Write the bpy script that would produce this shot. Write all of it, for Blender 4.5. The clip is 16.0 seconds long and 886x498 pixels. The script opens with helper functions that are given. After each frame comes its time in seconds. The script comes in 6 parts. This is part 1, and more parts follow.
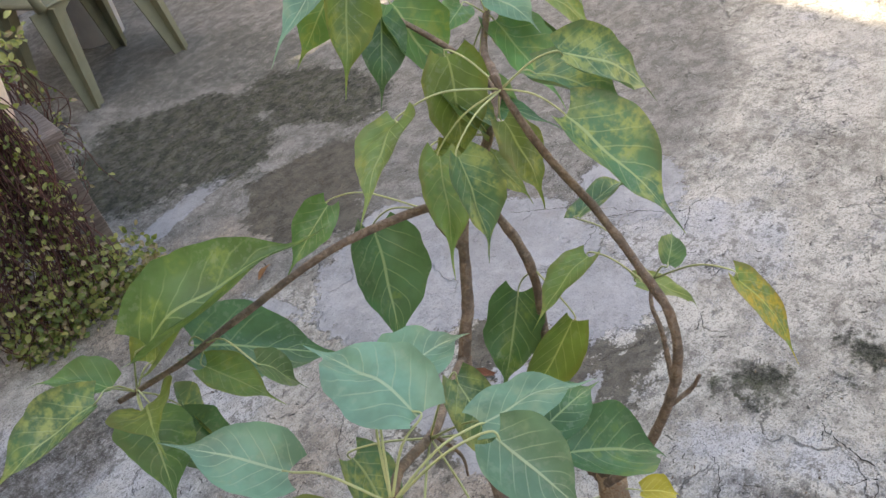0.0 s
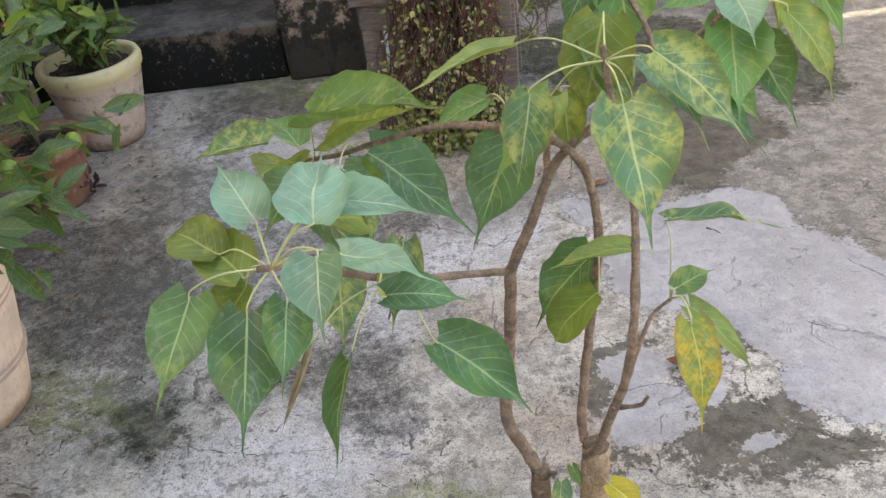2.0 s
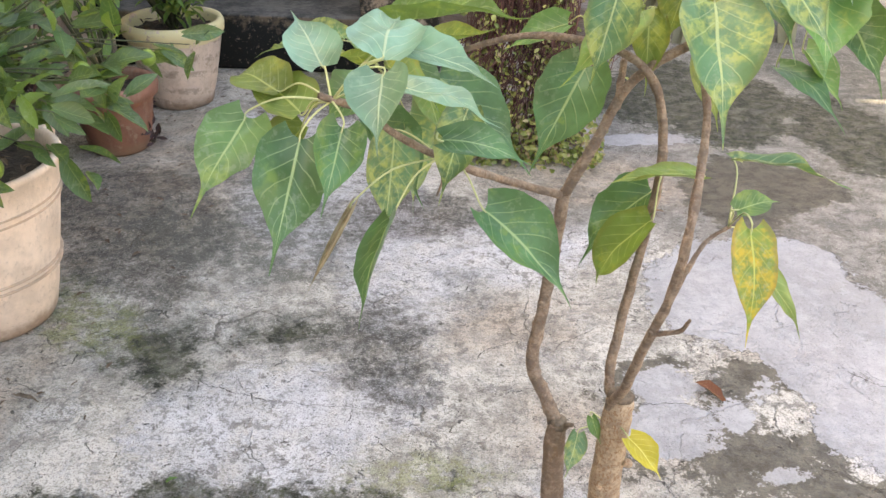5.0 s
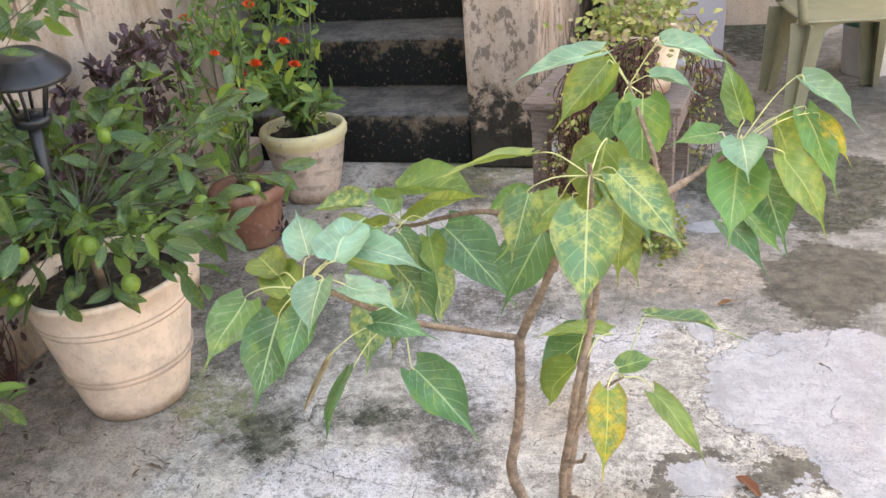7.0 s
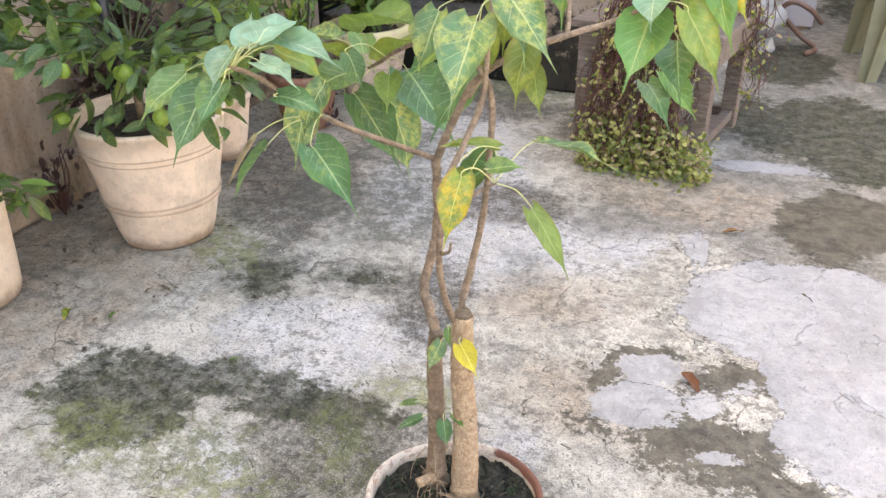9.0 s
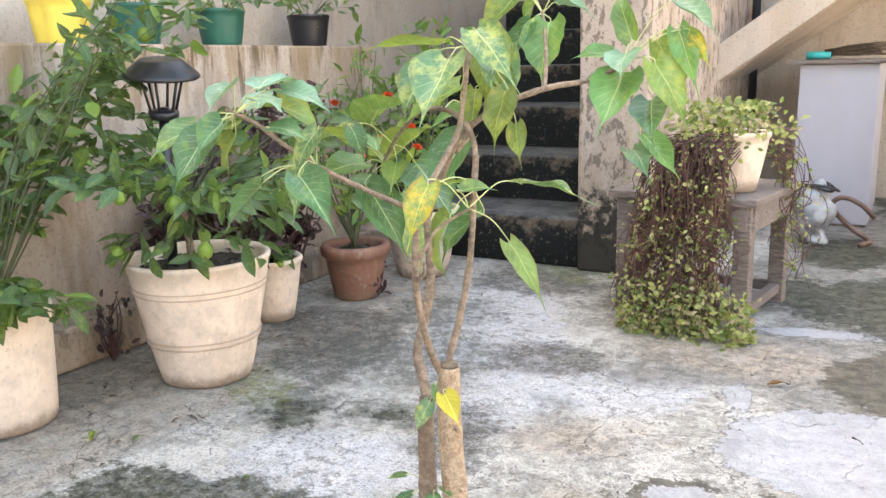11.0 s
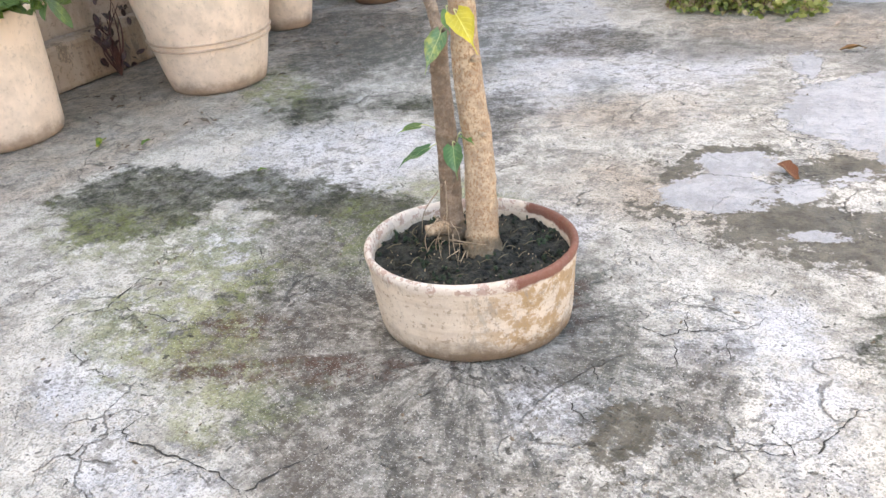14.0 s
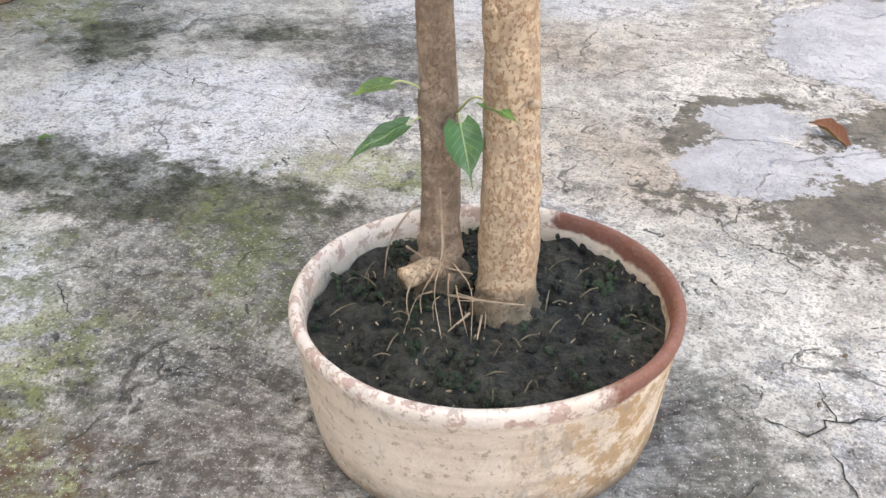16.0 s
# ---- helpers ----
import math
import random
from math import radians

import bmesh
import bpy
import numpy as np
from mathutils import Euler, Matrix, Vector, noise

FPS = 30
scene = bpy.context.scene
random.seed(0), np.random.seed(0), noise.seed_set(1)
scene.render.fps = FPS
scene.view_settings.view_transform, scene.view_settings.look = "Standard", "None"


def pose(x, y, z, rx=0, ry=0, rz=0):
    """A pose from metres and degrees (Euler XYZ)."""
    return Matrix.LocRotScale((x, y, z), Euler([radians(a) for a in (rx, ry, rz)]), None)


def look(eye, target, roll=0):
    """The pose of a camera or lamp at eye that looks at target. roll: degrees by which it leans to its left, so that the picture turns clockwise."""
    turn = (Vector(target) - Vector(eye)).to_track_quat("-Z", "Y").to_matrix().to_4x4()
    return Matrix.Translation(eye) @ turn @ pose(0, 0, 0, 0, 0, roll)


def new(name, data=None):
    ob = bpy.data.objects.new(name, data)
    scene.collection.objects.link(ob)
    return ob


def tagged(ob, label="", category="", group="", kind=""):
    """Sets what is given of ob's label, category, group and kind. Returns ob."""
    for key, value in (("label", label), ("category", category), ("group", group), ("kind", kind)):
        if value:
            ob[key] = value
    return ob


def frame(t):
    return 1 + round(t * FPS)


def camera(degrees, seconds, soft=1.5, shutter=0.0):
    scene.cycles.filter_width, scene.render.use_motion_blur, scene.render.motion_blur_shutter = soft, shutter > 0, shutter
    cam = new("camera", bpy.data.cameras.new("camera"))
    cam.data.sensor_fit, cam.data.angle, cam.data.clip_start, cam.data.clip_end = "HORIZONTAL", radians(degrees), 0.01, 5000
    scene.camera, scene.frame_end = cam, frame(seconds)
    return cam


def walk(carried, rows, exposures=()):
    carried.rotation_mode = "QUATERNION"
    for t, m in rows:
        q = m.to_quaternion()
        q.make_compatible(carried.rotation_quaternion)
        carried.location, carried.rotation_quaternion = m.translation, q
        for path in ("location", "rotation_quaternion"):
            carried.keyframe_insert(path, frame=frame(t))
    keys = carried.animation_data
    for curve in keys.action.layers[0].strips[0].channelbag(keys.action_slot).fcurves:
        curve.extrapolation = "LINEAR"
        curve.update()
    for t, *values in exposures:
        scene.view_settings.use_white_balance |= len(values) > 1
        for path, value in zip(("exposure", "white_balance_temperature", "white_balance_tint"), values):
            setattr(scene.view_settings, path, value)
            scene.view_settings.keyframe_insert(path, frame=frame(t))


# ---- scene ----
cam = camera(55.6, 16.0)
PATH = [
    (0, (-0.374, -0.277, 1.07), (0.581, 1.023, -0.113), -18.5),
    (0.5, (-0.386, -0.383, 1.108), (0.471, 1.028, -0.022), -7.8),
    (1, (-0.31, -0.466, 1.121), (0.215, 1.108, 0.004), -5.4),
    (1.5, (-0.199, -0.538, 1.079), (-0.009, 1.075, -0.088), -5.9),
    (2, (-0.131, -0.505, 1.055), (-0.157, 1.149, -0.07), -7.4),
    (2.5, (-0.085, -0.484, 1.031), (-0.225, 1.202, -0.035), -7.4),
    (3, (-0.094, -0.492, 0.968), (-0.141, 1.205, -0.09), -2.4),
    (3.5, (-0.128, -0.501, 0.916), (-0.117, 1.197, -0.14), 0.6),
    (4, (-0.14, -0.522, 0.925), (-0.179, 1.191, -0.108), 1.0),
    (4.2, (-0.148, -0.532, 0.923), (-0.213, 1.195, -0.084), 1.1),
    (6.3, (-0.142, -0.627, 1.019), (-0.33, 1.091, 0.013), -0.0),
    (6.5, (-0.053, -0.641, 1.049), (-0.385, 1.064, 0.058), -2.2),
    (7, (0.071, -0.663, 1.107), (-0.427, 1.058, 0.218), -5.1),
    (7.5, (0.103, -0.683, 1.11), (-0.366, 1.022, 0.177), -3.7),
    (8, (0.158, -0.683, 1.069), (-0.335, 0.975, 0.064), -2.4),
    (8.5, (0.227, -0.707, 1.042), (-0.372, 0.909, 0.026), -2.1),
    (9, (0.328, -0.761, 1.001), (-0.379, 0.837, 0.027), -0.4),
    (9.5, (0.336, -0.703, 0.795), (-0.469, 0.976, 0.065), 1.2),
    (10, (0.398, -0.711, 0.7), (-0.517, 1.016, 0.276), 0.1),
    (10.2, (0.465, -0.736, 0.742), (-0.49, 0.969, 0.317), -0.7),
    (12.3, (0.481, -0.83, 0.787), (-0.46, 0.877, 0.337), -2.2),
    (12.5, (0.479, -0.827, 0.77), (-0.462, 0.86, 0.252), -1.9),
    (13, (0.47, -0.816, 0.725), (-0.465, 0.808, 0.025), -1.9),
    (13.5, (0.459, -0.8, 0.674), (-0.487, 0.748, -0.167), -3.7),
    (14, (0.442, -0.69, 0.585), (-0.532, 0.76, -0.388), -6.2),
    (14.5, (0.409, -0.621, 0.551), (-0.531, 0.795, -0.503), -3.9),
    (15, (0.258, -0.564, 0.517), (-0.405, 0.956, -0.601), 4.2),
    (15.5, (0.132, -0.497, 0.554), (-0.356, 1.079, -0.577), 4.5),
    (16, (0.088, -0.366, 0.442), (-0.414, 1.197, -0.7), -0.0),
]
walk(cam, [(t, look(eye, target, roll)) for t, eye, target, roll in PATH], [(0, 2.09, 8200, 9), (1, 1.73, 8700, 10), (1.5, 2.46, 8800, 10), (2, 2.51, 8900, 11), (3.5, 2.96, 9000, 12), (6.5, 2.96, 9400, 12), (7, 3.08, 9200, 12), (9, 3.13, 9400, 12), (10, 3.44, 9300, 11), (12.5, 3.14, 8000, 6), (13.5, 3.31, 8800, 9), (14.5, 2.99, 8700, 10), (15.5, 2.96, 8800, 10), (16, 3.10, 8900, 10)])
# ---------------------------------------------------------------- light
SUN_EL = 55.0
world = bpy.data.worlds.new("sky")
scene.world = world
world.use_nodes = True
wn = world.node_tree.nodes
sky = wn.new("ShaderNodeTexSky")
sky.sky_type = "NISHITA"
sky.sun_disc = False
sky.sun_elevation = radians(SUN_EL)
sky.sun_rotation = radians(270)
sky.air_density, sky.dust_density, sky.ozone_density = 1.0, 2.5, 0.6
world.node_tree.links.new(sky.outputs[0], wn["Background"].inputs[0])
wn["Background"].inputs[1].default_value = 0.15
sun = new("sun", bpy.data.lights.new("sun", "SUN"))
sun.data.energy, sun.data.angle, sun.data.color = 3.0, radians(0.6), (1.0, 0.94, 0.84)
sun.matrix_world = look((-math.cos(radians(SUN_EL)) * 10, 0, math.sin(radians(SUN_EL)) * 10), (0, 0, 0))


# ---------------------------------------------------------------- materials
class Mat:
    """A small builder of node materials in object space (metres)."""

    def __init__(self, name, rough=0.8, metal=0.0, spec=0.5):
        self.m = bpy.data.materials.new(name)
        self.m.use_nodes = True
        self.t = self.m.node_tree
        self.n = self.t.nodes
        self.b = self.n["Principled BSDF"]
        self.b.inputs["Roughness"].default_value = rough
        self.b.inputs["Metallic"].default_value = metal
        self.b.inputs["Specular IOR Level"].default_value = spec
        self.co = self.n.new("ShaderNodeTexCoord").outputs["Object"]

    def put(self, sock, value):
        if hasattr(value, "is_linked"):
            self.t.links.new(value, sock)
        elif isinstance(value, (tuple, list)) and len(value) == 3 and sock.type == "RGBA":
            sock.default_value = (*value, 1.0)
        else:
            sock.default_value = value

    def noise(self, scale, detail=4.0, rough=0.55, co=None, distort=0.0):
        n = self.n.new("ShaderNodeTexNoise")
        self.put(n.inputs["Vector"], co or self.co)
        n.inputs["Scale"].default_value = scale
        n.inputs["Detail"].default_value = max(1.0, min(detail, math.log2(900.0 / scale)))  # nothing finer than a millimetre
        n.inputs["Roughness"].default_value, n.inputs["Distortion"].default_value = rough, distort
        return n.outputs["Fac"]

    def voronoi(self, scale, feature="F1", co=None):
        n = self.n.new("ShaderNodeTexVoronoi")
        n.feature = feature
        self.put(n.inputs["Vector"], co or self.co)
        n.inputs["Scale"].default_value = scale
        return n.outputs["Distance"]

    def math(self, op, a, b=0.0, c=0.0, clamp=False):
        n = self.n.new("ShaderNodeMath")
        n.operation, n.use_clamp = op, clamp
        for sock, v in zip(n.inputs, (a, b, c)):
            self.put(sock, v)
        return n.outputs[0]

    def step(self, v, lo, hi):
        n = self.n.new("ShaderNodeMapRange")
        n.interpolation_type = "SMOOTHSTEP"
        self.put(n.inputs[0], v)
        n.inputs[1].default_value, n.inputs[2].default_value = lo, hi
        return n.outputs[0]

    def mix(self, fac, a, b, blend="MIX"):
        n = self.n.new("ShaderNodeMix")
        n.data_type, n.blend_type = "RGBA", blend
        self.put(n.inputs["Factor"], fac)
        self.put(n.inputs["A"], a)
        self.put(n.inputs["B"], b)
        return n.outputs["Result"]

    def xyz(self, co=None):
        n = self.n.new("ShaderNodeSeparateXYZ")
        self.put(n.inputs[0], co or self.co)
        return n.outputs

    def stretch(self, x, y, z, co=None):
        n = self.n.new("ShaderNodeMapping")
        self.put(n.inputs[0], co or self.co)
        n.inputs["Scale"].default_value = (x, y, z)
        return n.outputs[0]

    def rand(self):
        return self.n.new("ShaderNodeObjectInfo").outputs["Random"]

    def done(self, colour, bump=None, strength=0.3, dist=0.01, rough=None):
        self.put(self.b.inputs["Base Color"], colour)
        if rough is not None:
            self.put(self.b.inputs["Roughness"], rough)
        if bump is not None:
            n = self.n.new("ShaderNodeBump")
            n.inputs["Strength"].default_value, n.inputs["Distance"].default_value = strength, dist
            self.put(n.inputs["Height"], bump)
            self.t.links.new(n.outputs[0], self.b.inputs["Normal"])
        return self.m


def simple(name, colour, rough=0.7, metal=0.0, vary=0.25, scale=30.0, bump=0.15):
    """A surface of one stuff with fine grain and broad unevenness."""
    k = Mat(name, rough, metal)
    dark = tuple(c * (1 - vary) for c in colour)
    lite = tuple(min(1.0, c * (1 + vary)) for c in colour)
    f = k.math("ADD", k.math("MULTIPLY", k.noise(scale), 0.5), k.math("MULTIPLY", k.noise(scale / 7), 0.5))
    return k.done(k.mix(k.step(f, 0.35, 0.65), dark, lite), k.noise(scale * 3), bump, 0.004)


def concrete():
    """The yard: pale worn whitewash over screed, with mould, moss, grime and damp."""
    k = Mat("old_concrete", 0.85, 0.0, 0.25)
    warp = k.n.new("ShaderNodeTexNoise")
    warp.inputs["Scale"].default_value, warp.inputs["Detail"].default_value = 9.0, 6.0
    k.put(warp.inputs["Vector"], k.co)
    sc = k.n.new("ShaderNodeVectorMath")
    sc.operation = "MULTIPLY_ADD"
    k.put(sc.inputs[0], warp.outputs["Color"])
    sc.inputs[1].default_value, sc.inputs[2].default_value = (0.16, 0.16, 0.0), (-0.08, -0.08, 0.0)
    add = k.n.new("ShaderNodeVectorMath")
    add.operation = "ADD"
    k.put(add.inputs[0], k.co)
    k.put(add.inputs[1], sc.outputs[0])
    bent = add.outputs[0]

    wide = k.math("SUBTRACT", k.noise(7, 4, 0.55), 0.5)
    frayed = k.math("SUBTRACT", k.noise(24, 9, 0.66), 0.5)
    ragged = k.math("ADD", k.math("MULTIPLY", wide, 3.4), k.math("ADD", k.math("MULTIPLY", frayed, 3.2), k.math("MULTIPLY", k.math("SUBTRACT", k.noise(85, 6, 0.8), 0.5), 2.0)))

    def field(name, soft, rag=1.0, shift=0.0):
        """A stain's mask: its smooth field, frayed by noise."""
        a = k.n.new("ShaderNodeAttribute")
        a.attribute_name = name
        v = k.math("ADD", a.outputs["Fac"], k.math("MULTIPLY", ragged, rag))
        return k.step(v, -soft + shift, soft + shift)

    def lay(col, fac, amount, over):
        return k.mix(k.math("MULTIPLY", fac, amount), col, over)

    grit = k.noise(330, 3, 0.8)
    sand = k.noise(120, 6, 0.8)
    mid = k.noise(26, 8, 0.72)
    big = k.noise(4.2, 6, 0.62)
    tone = k.math("ADD", k.math("MULTIPLY", mid, 0.5), k.math("MULTIPLY", big, 0.5))
    col = k.mix(k.step(tone, 0.37, 0.58), (0.26, 0.242, 0.212), (0.55, 0.525, 0.475))
    # whitewash left in flakes and broad fields
    keep = field("wash", 0.7)
    left = k.math("ADD", k.math("ADD", k.math("MULTIPLY", k.noise(10, 9, 0.72), 0.65), k.math("MULTIPLY", sand, 0.35)), k.math("MULTIPLY", keep, 0.10))
    white = k.step(left, 0.520, 0.580)
    chalk = k.mix(k.step(k.noise(6, 5, 0.6), 0.40, 0.62), (0.645, 0.625, 0.59), (0.605, 0.605, 0.625))
    chalk = k.mix(k.step(sand, 0.34, 0.60), k.mix(0.35, chalk, (0.30, 0.29, 0.27)), chalk)
    cloud = k.step(k.noise(3.1, 5, 0.6), 0.44, 0.58)
    col = lay(col, white, 0.78, chalk)
    col = lay(col, cloud, 0.42, k.mix(k.step(mid, 0.36, 0.64), (0.27, 0.25, 0.21), (0.46, 0.435, 0.385)))
    col = lay(col, k.math("MULTIPLY", keep, k.math("ADD", 0.35, k.math("MULTIPLY", k.step(k.noise(15, 7, 0.7), 0.40, 0.58), 0.65))), 0.62, k.mix(k.step(mid, 0.36, 0.64), (0.43, 0.435, 0.455), (0.56, 0.565, 0.60)))
    # DULL fields only turn the floor a darker grey
    dull = k.math("MULTIPLY", field("dull", 1.0, 0.8), k.math("ADD", 0.58, k.math("MULTIPLY", big, 0.55)))
    col = lay(col, dull, 0.95, k.mix(k.step(k.noise(19, 8, 0.75), 0.40, 0.60), (0.110, 0.105, 0.094), (0.25, 0.24, 0.222)))
    # brown dust trodden into the screed
    trod = k.math("MULTIPLY", field("dust", 1.3, 0.9), k.math("ADD", 0.45, k.math("MULTIPLY", k.step(k.noise(13, 8, 0.72), 0.42, 0.58), 0.5)))
    col = lay(col, trod, 0.88, k.mix(k.step(mid, 0.36, 0.64), (0.26, 0.205, 0.155), (0.44, 0.365, 0.295)))
    # old grey stains with crumbled borders
    stain = k.math("MULTIPLY", k.step(k.noise(40, 9, 0.82), 0.50, 0.57), k.step(k.noise(5.0, 5, 0.65), 0.45, 0.57))
    col = lay(col, stain, 0.66, (0.135, 0.125, 0.105))
    speck = k.step(k.noise(75, 7, 0.85), 0.42, 0.54)
    broken = k.step(k.noise(21, 9, 0.80), 0.44, 0.54)
    grime = k.math("MULTIPLY", field("grime", 0.8, 1.1, -0.3), k.math("ADD", 0.36, k.math("ADD", k.math("MULTIPLY", speck, 0.30), k.math("MULTIPLY", broken, 0.30))))
    col = lay(col, grime, 0.97, k.mix(k.step(big, 0.42, 0.58), (0.070, 0.058, 0.046), (0.060, 0.058, 0.050)))
    smudge = k.math("MULTIPLY", field("smudge", 1.1, 1.2), k.math("ADD", 0.38, k.math("MULTIPLY", broken, 0.55)))
    col = lay(col, smudge, 0.85, (0.088, 0.092, 0.078))
    # damp brown hollows with islands of dry skim
    isle = field("isle", 0.07, 0.55)
    damp = k.math("MULTIPLY", field("damp", 0.14, 1.0), k.math("SUBTRACT", 1.0, isle))
    wet = k.mix(k.step(mid, 0.36, 0.62), (0.050, 0.044, 0.030), (0.120, 0.105, 0.078))
    col = lay(col, damp, 0.88, wet)
    plain = k.mix(k.step(tone, 0.40, 0.60), (0.325, 0.327, 0.340), (0.405, 0.409, 0.430))
    col = lay(col, isle, 0.85, plain)
    skim = field("skim", 0.06, 0.55)
    col = lay(col, skim, 0.85, plain)
    rim = k.math("MULTIPLY", k.math("MULTIPLY", skim, k.math("SUBTRACT", 1.0, skim)), 4.0)
    col = lay(col, k.math("MULTIPLY", rim, broken), 0.85, (0.13, 0.12, 0.105))
    # black mould, moss, rust
    mould = k.math("MULTIPLY", field("mould", 0.40, 1.15, -0.15), k.math("ADD", 0.60, k.math("ADD", k.math("MULTIPLY", speck, 0.18), k.math("MULTIPLY", broken, 0.22))))
    col = lay(col, mould, 1.0, k.mix(k.step(mid, 0.40, 0.62), (0.018, 0.021, 0.012), (0.064, 0.070, 0.040)))
    moss = k.math("MULTIPLY", field("moss", 0.9, 1.1, -0.35), k.step(k.noise(32, 8, 0.78), 0.41, 0.54))
    col = lay(col, moss, 0.64, k.mix(k.step(big, 0.4, 0.6), (0.25, 0.265, 0.105), (0.11, 0.13, 0.040)))
    rust = k.math("MULTIPLY", field("rust", 0.7, 0.9), k.step(k.noise(44, 8, 0.8), 0.43, 0.55))
    col = lay(col, rust, 0.92, (0.075, 0.034, 0.022))
    # grit, pits and crumbs all over
    bare = k.math("SUBTRACT", 1.0, k.math("MULTIPLY", k.math("MAXIMUM", skim, isle), 0.75))
    clear = k.math("MULTIPLY", bare, k.math("SUBTRACT", 1.0, k.math("MULTIPLY", k.math("MAXIMUM", mould, damp), 0.85)))
    col = lay(col, k.math("MULTIPLY", k.step(sand, 0.535, 0.585), bare), 0.48, (0.10, 0.094, 0.082))
    col = lay(col, k.math("MULTIPLY", k.step(grit, 0.56, 0.62), bare), 0.50, (0.08, 0.075, 0.068))
    col = lay(col, k.math("MULTIPLY", k.step(grit, 0.375, 0.325), clear), 0.45, (0.70, 0.68, 0.66))
    dots = None
    for scale, size, gate in ((34, 0.20, 9), (80, 0.24, 13), (190, 0.27, 7)):
        d = k.math("MULTIPLY", k.step(k.math("ADD", k.voronoi(scale, co=bent), k.math("MULTIPLY", sand, 0.35)), size + 0.10, size + 0.06), k.step(k.noise(gate, 4, 0.6), 0.47, 0.56))
        dots = d if dots is None else k.math("MAXIMUM", dots, d)
    col = lay(col, k.math("MULTIPLY", dots, bare), 0.85, (0.045, 0.042, 0.036))
    # hairline crazing
    cr = None
    for scale, wide_, lo in ((4.6, 0.008, 0.50), (13.0, 0.014, 0.575)):
        vo = k.n.new("ShaderNodeTexVoronoi")
        vo.feature = "DISTANCE_TO_EDGE"
        k.put(vo.inputs["Vector"], bent)
        vo.inputs["Scale"].default_value = scale
        c = k.math("MULTIPLY", k.step(vo.outputs["Distance"], wide_, wide_ * 0.2), k.step(k.noise(4.3 + scale, 5, 0.6), lo, lo + 0.06))
        cr = c if cr is None else k.math("MAXIMUM", cr, c)
    col = lay(col, k.math("MULTIPLY", cr, bare), 0.62, (0.06, 0.055, 0.048))
    h = k.math("ADD", k.math("ADD", k.math("MULTIPLY", grit, 0.30), k.math("MULTIPLY", sand, 0.45)), k.math("SUBTRACT", k.math("ADD", k.math("MULTIPLY", mid, 0.6), k.math("ADD", k.math("MULTIPLY", white, 0.2), k.math("MULTIPLY", skim, 0.6))), k.math("ADD", k.math("MULTIPLY", cr, 0.8), k.math("MULTIPLY", dots, 0.5))))
    rough = k.math("SUBTRACT", 0.85, k.math("MULTIPLY", damp, 0.25))
    return k.done(col, h, 0.85, 0.006, rough)


# worn, stained and darkened fields of the yard: centre, radii (metres), turn (degrees)
MOULD = [(-0.73, 0.14, 0.151, 0.102, 159), (-0.76, 0.05, 0.081, 0.050, 154), (-0.58, 0.24, 0.142, 0.060, 18), (-0.45, 0.25, 0.072, 0.047, 11), (-0.32, 0.26, 0.101, 0.040, 21), (-0.71, 0.57, 0.049, 0.037, 175), (-0.51, 0.68, 0.058, 0.027, 21), (-0.73, 0.62, 0.061, 0.043, 146), (0.42, 2.12, 0.319, 0.201, 78), (0.19, 2.17, 0.195, 0.081, 93), (0.22, 2.06, 0.178, 0.075, 94), (-0.32, -0.03, 0.019, 0.010, 11), (0.50, 4.12, 0.434, 0.284, 91), (0.60, 1.98, 0.341, 0.162, 72), (0.34, 2.00, 0.195, 0.094, 84), (0.89, 1.82, 0.299, 0.151, 90), (0.44, 0.19, 0.057, 0.031, 119), (0.60, 0.04, 0.041, 0.034, 176), (0.28, 2.82, 0.293, 0.159, 89)]
SMUDGE = [(-0.74, 0.58, 0.094, 0.074, 165), (-0.53, 0.69, 0.112, 0.069, 16), (-0.19, 0.90, 0.052, 0.043, 100), (-0.84, 1.03, 0.124, 0.096, 141), (-0.75, 0.67, 0.121, 0.077, 128), (-0.51, 0.68, 0.078, 0.063, 151), (-0.74, 2.14, 0.268, 0.139, 134), (0.80, 2.88, 0.607, 0.238, 90), (1.01, 2.39, 0.415, 0.188, 86), (-0.62, 1.06, 0.267, 0.164, 110), (-0.31, 1.86, 0.192, 0.127, 122), (0.07, 0.16, 0.094, 0.056, 113), (0.16, 0.04, 0.061, 0.044, 109), (-0.64, 1.11, 0.196, 0.117, 120), (-0.79, 1.46, 0.197, 0.169, 156)]
GRIME = [(0.23, -0.07, 0.034, 0.024, 20), (0.30, -0.07, 0.020, 0.014, 0), (0.13, 0.01, 0.060, 0.030, 40), (-0.02, -0.20, 0.141, 0.115, 168), (0.06, -0.17, 0.060, 0.050, 27), (0.05, -0.25, 0.125, 0.047, 26), (-0.21, -0.07, 0.117, 0.083, 152), (-0.28, 0.18, 0.162, 0.101, 17), (-0.09, -0.03, 0.040, 0.034, 169), (-0.30, -0.14, 0.062, 0.040, 13), (-0.34, 0.70, 0.093, 0.087, 2), (-0.28, 0.05, 0.131, 0.064, 136), (-0.33, 0.60, 0.090, 0.067, 108), (-0.97, 1.14, 0.279, 0.186, 139), (0.12, 0.07, 0.060, 0.030, 113), (-0.25, 0.03, 0.093, 0.064, 142), (-0.33, 1.19, 0.151, 0.112, 22), (0.29, -0.09, 0.050, 0.016, 105), (-0.89, 0.88, 0.160, 0.106, 154), (-0.69, 1.92, 0.203, 0.161, 11), (0.28, 0.05, 0.075, 0.020, 106)]
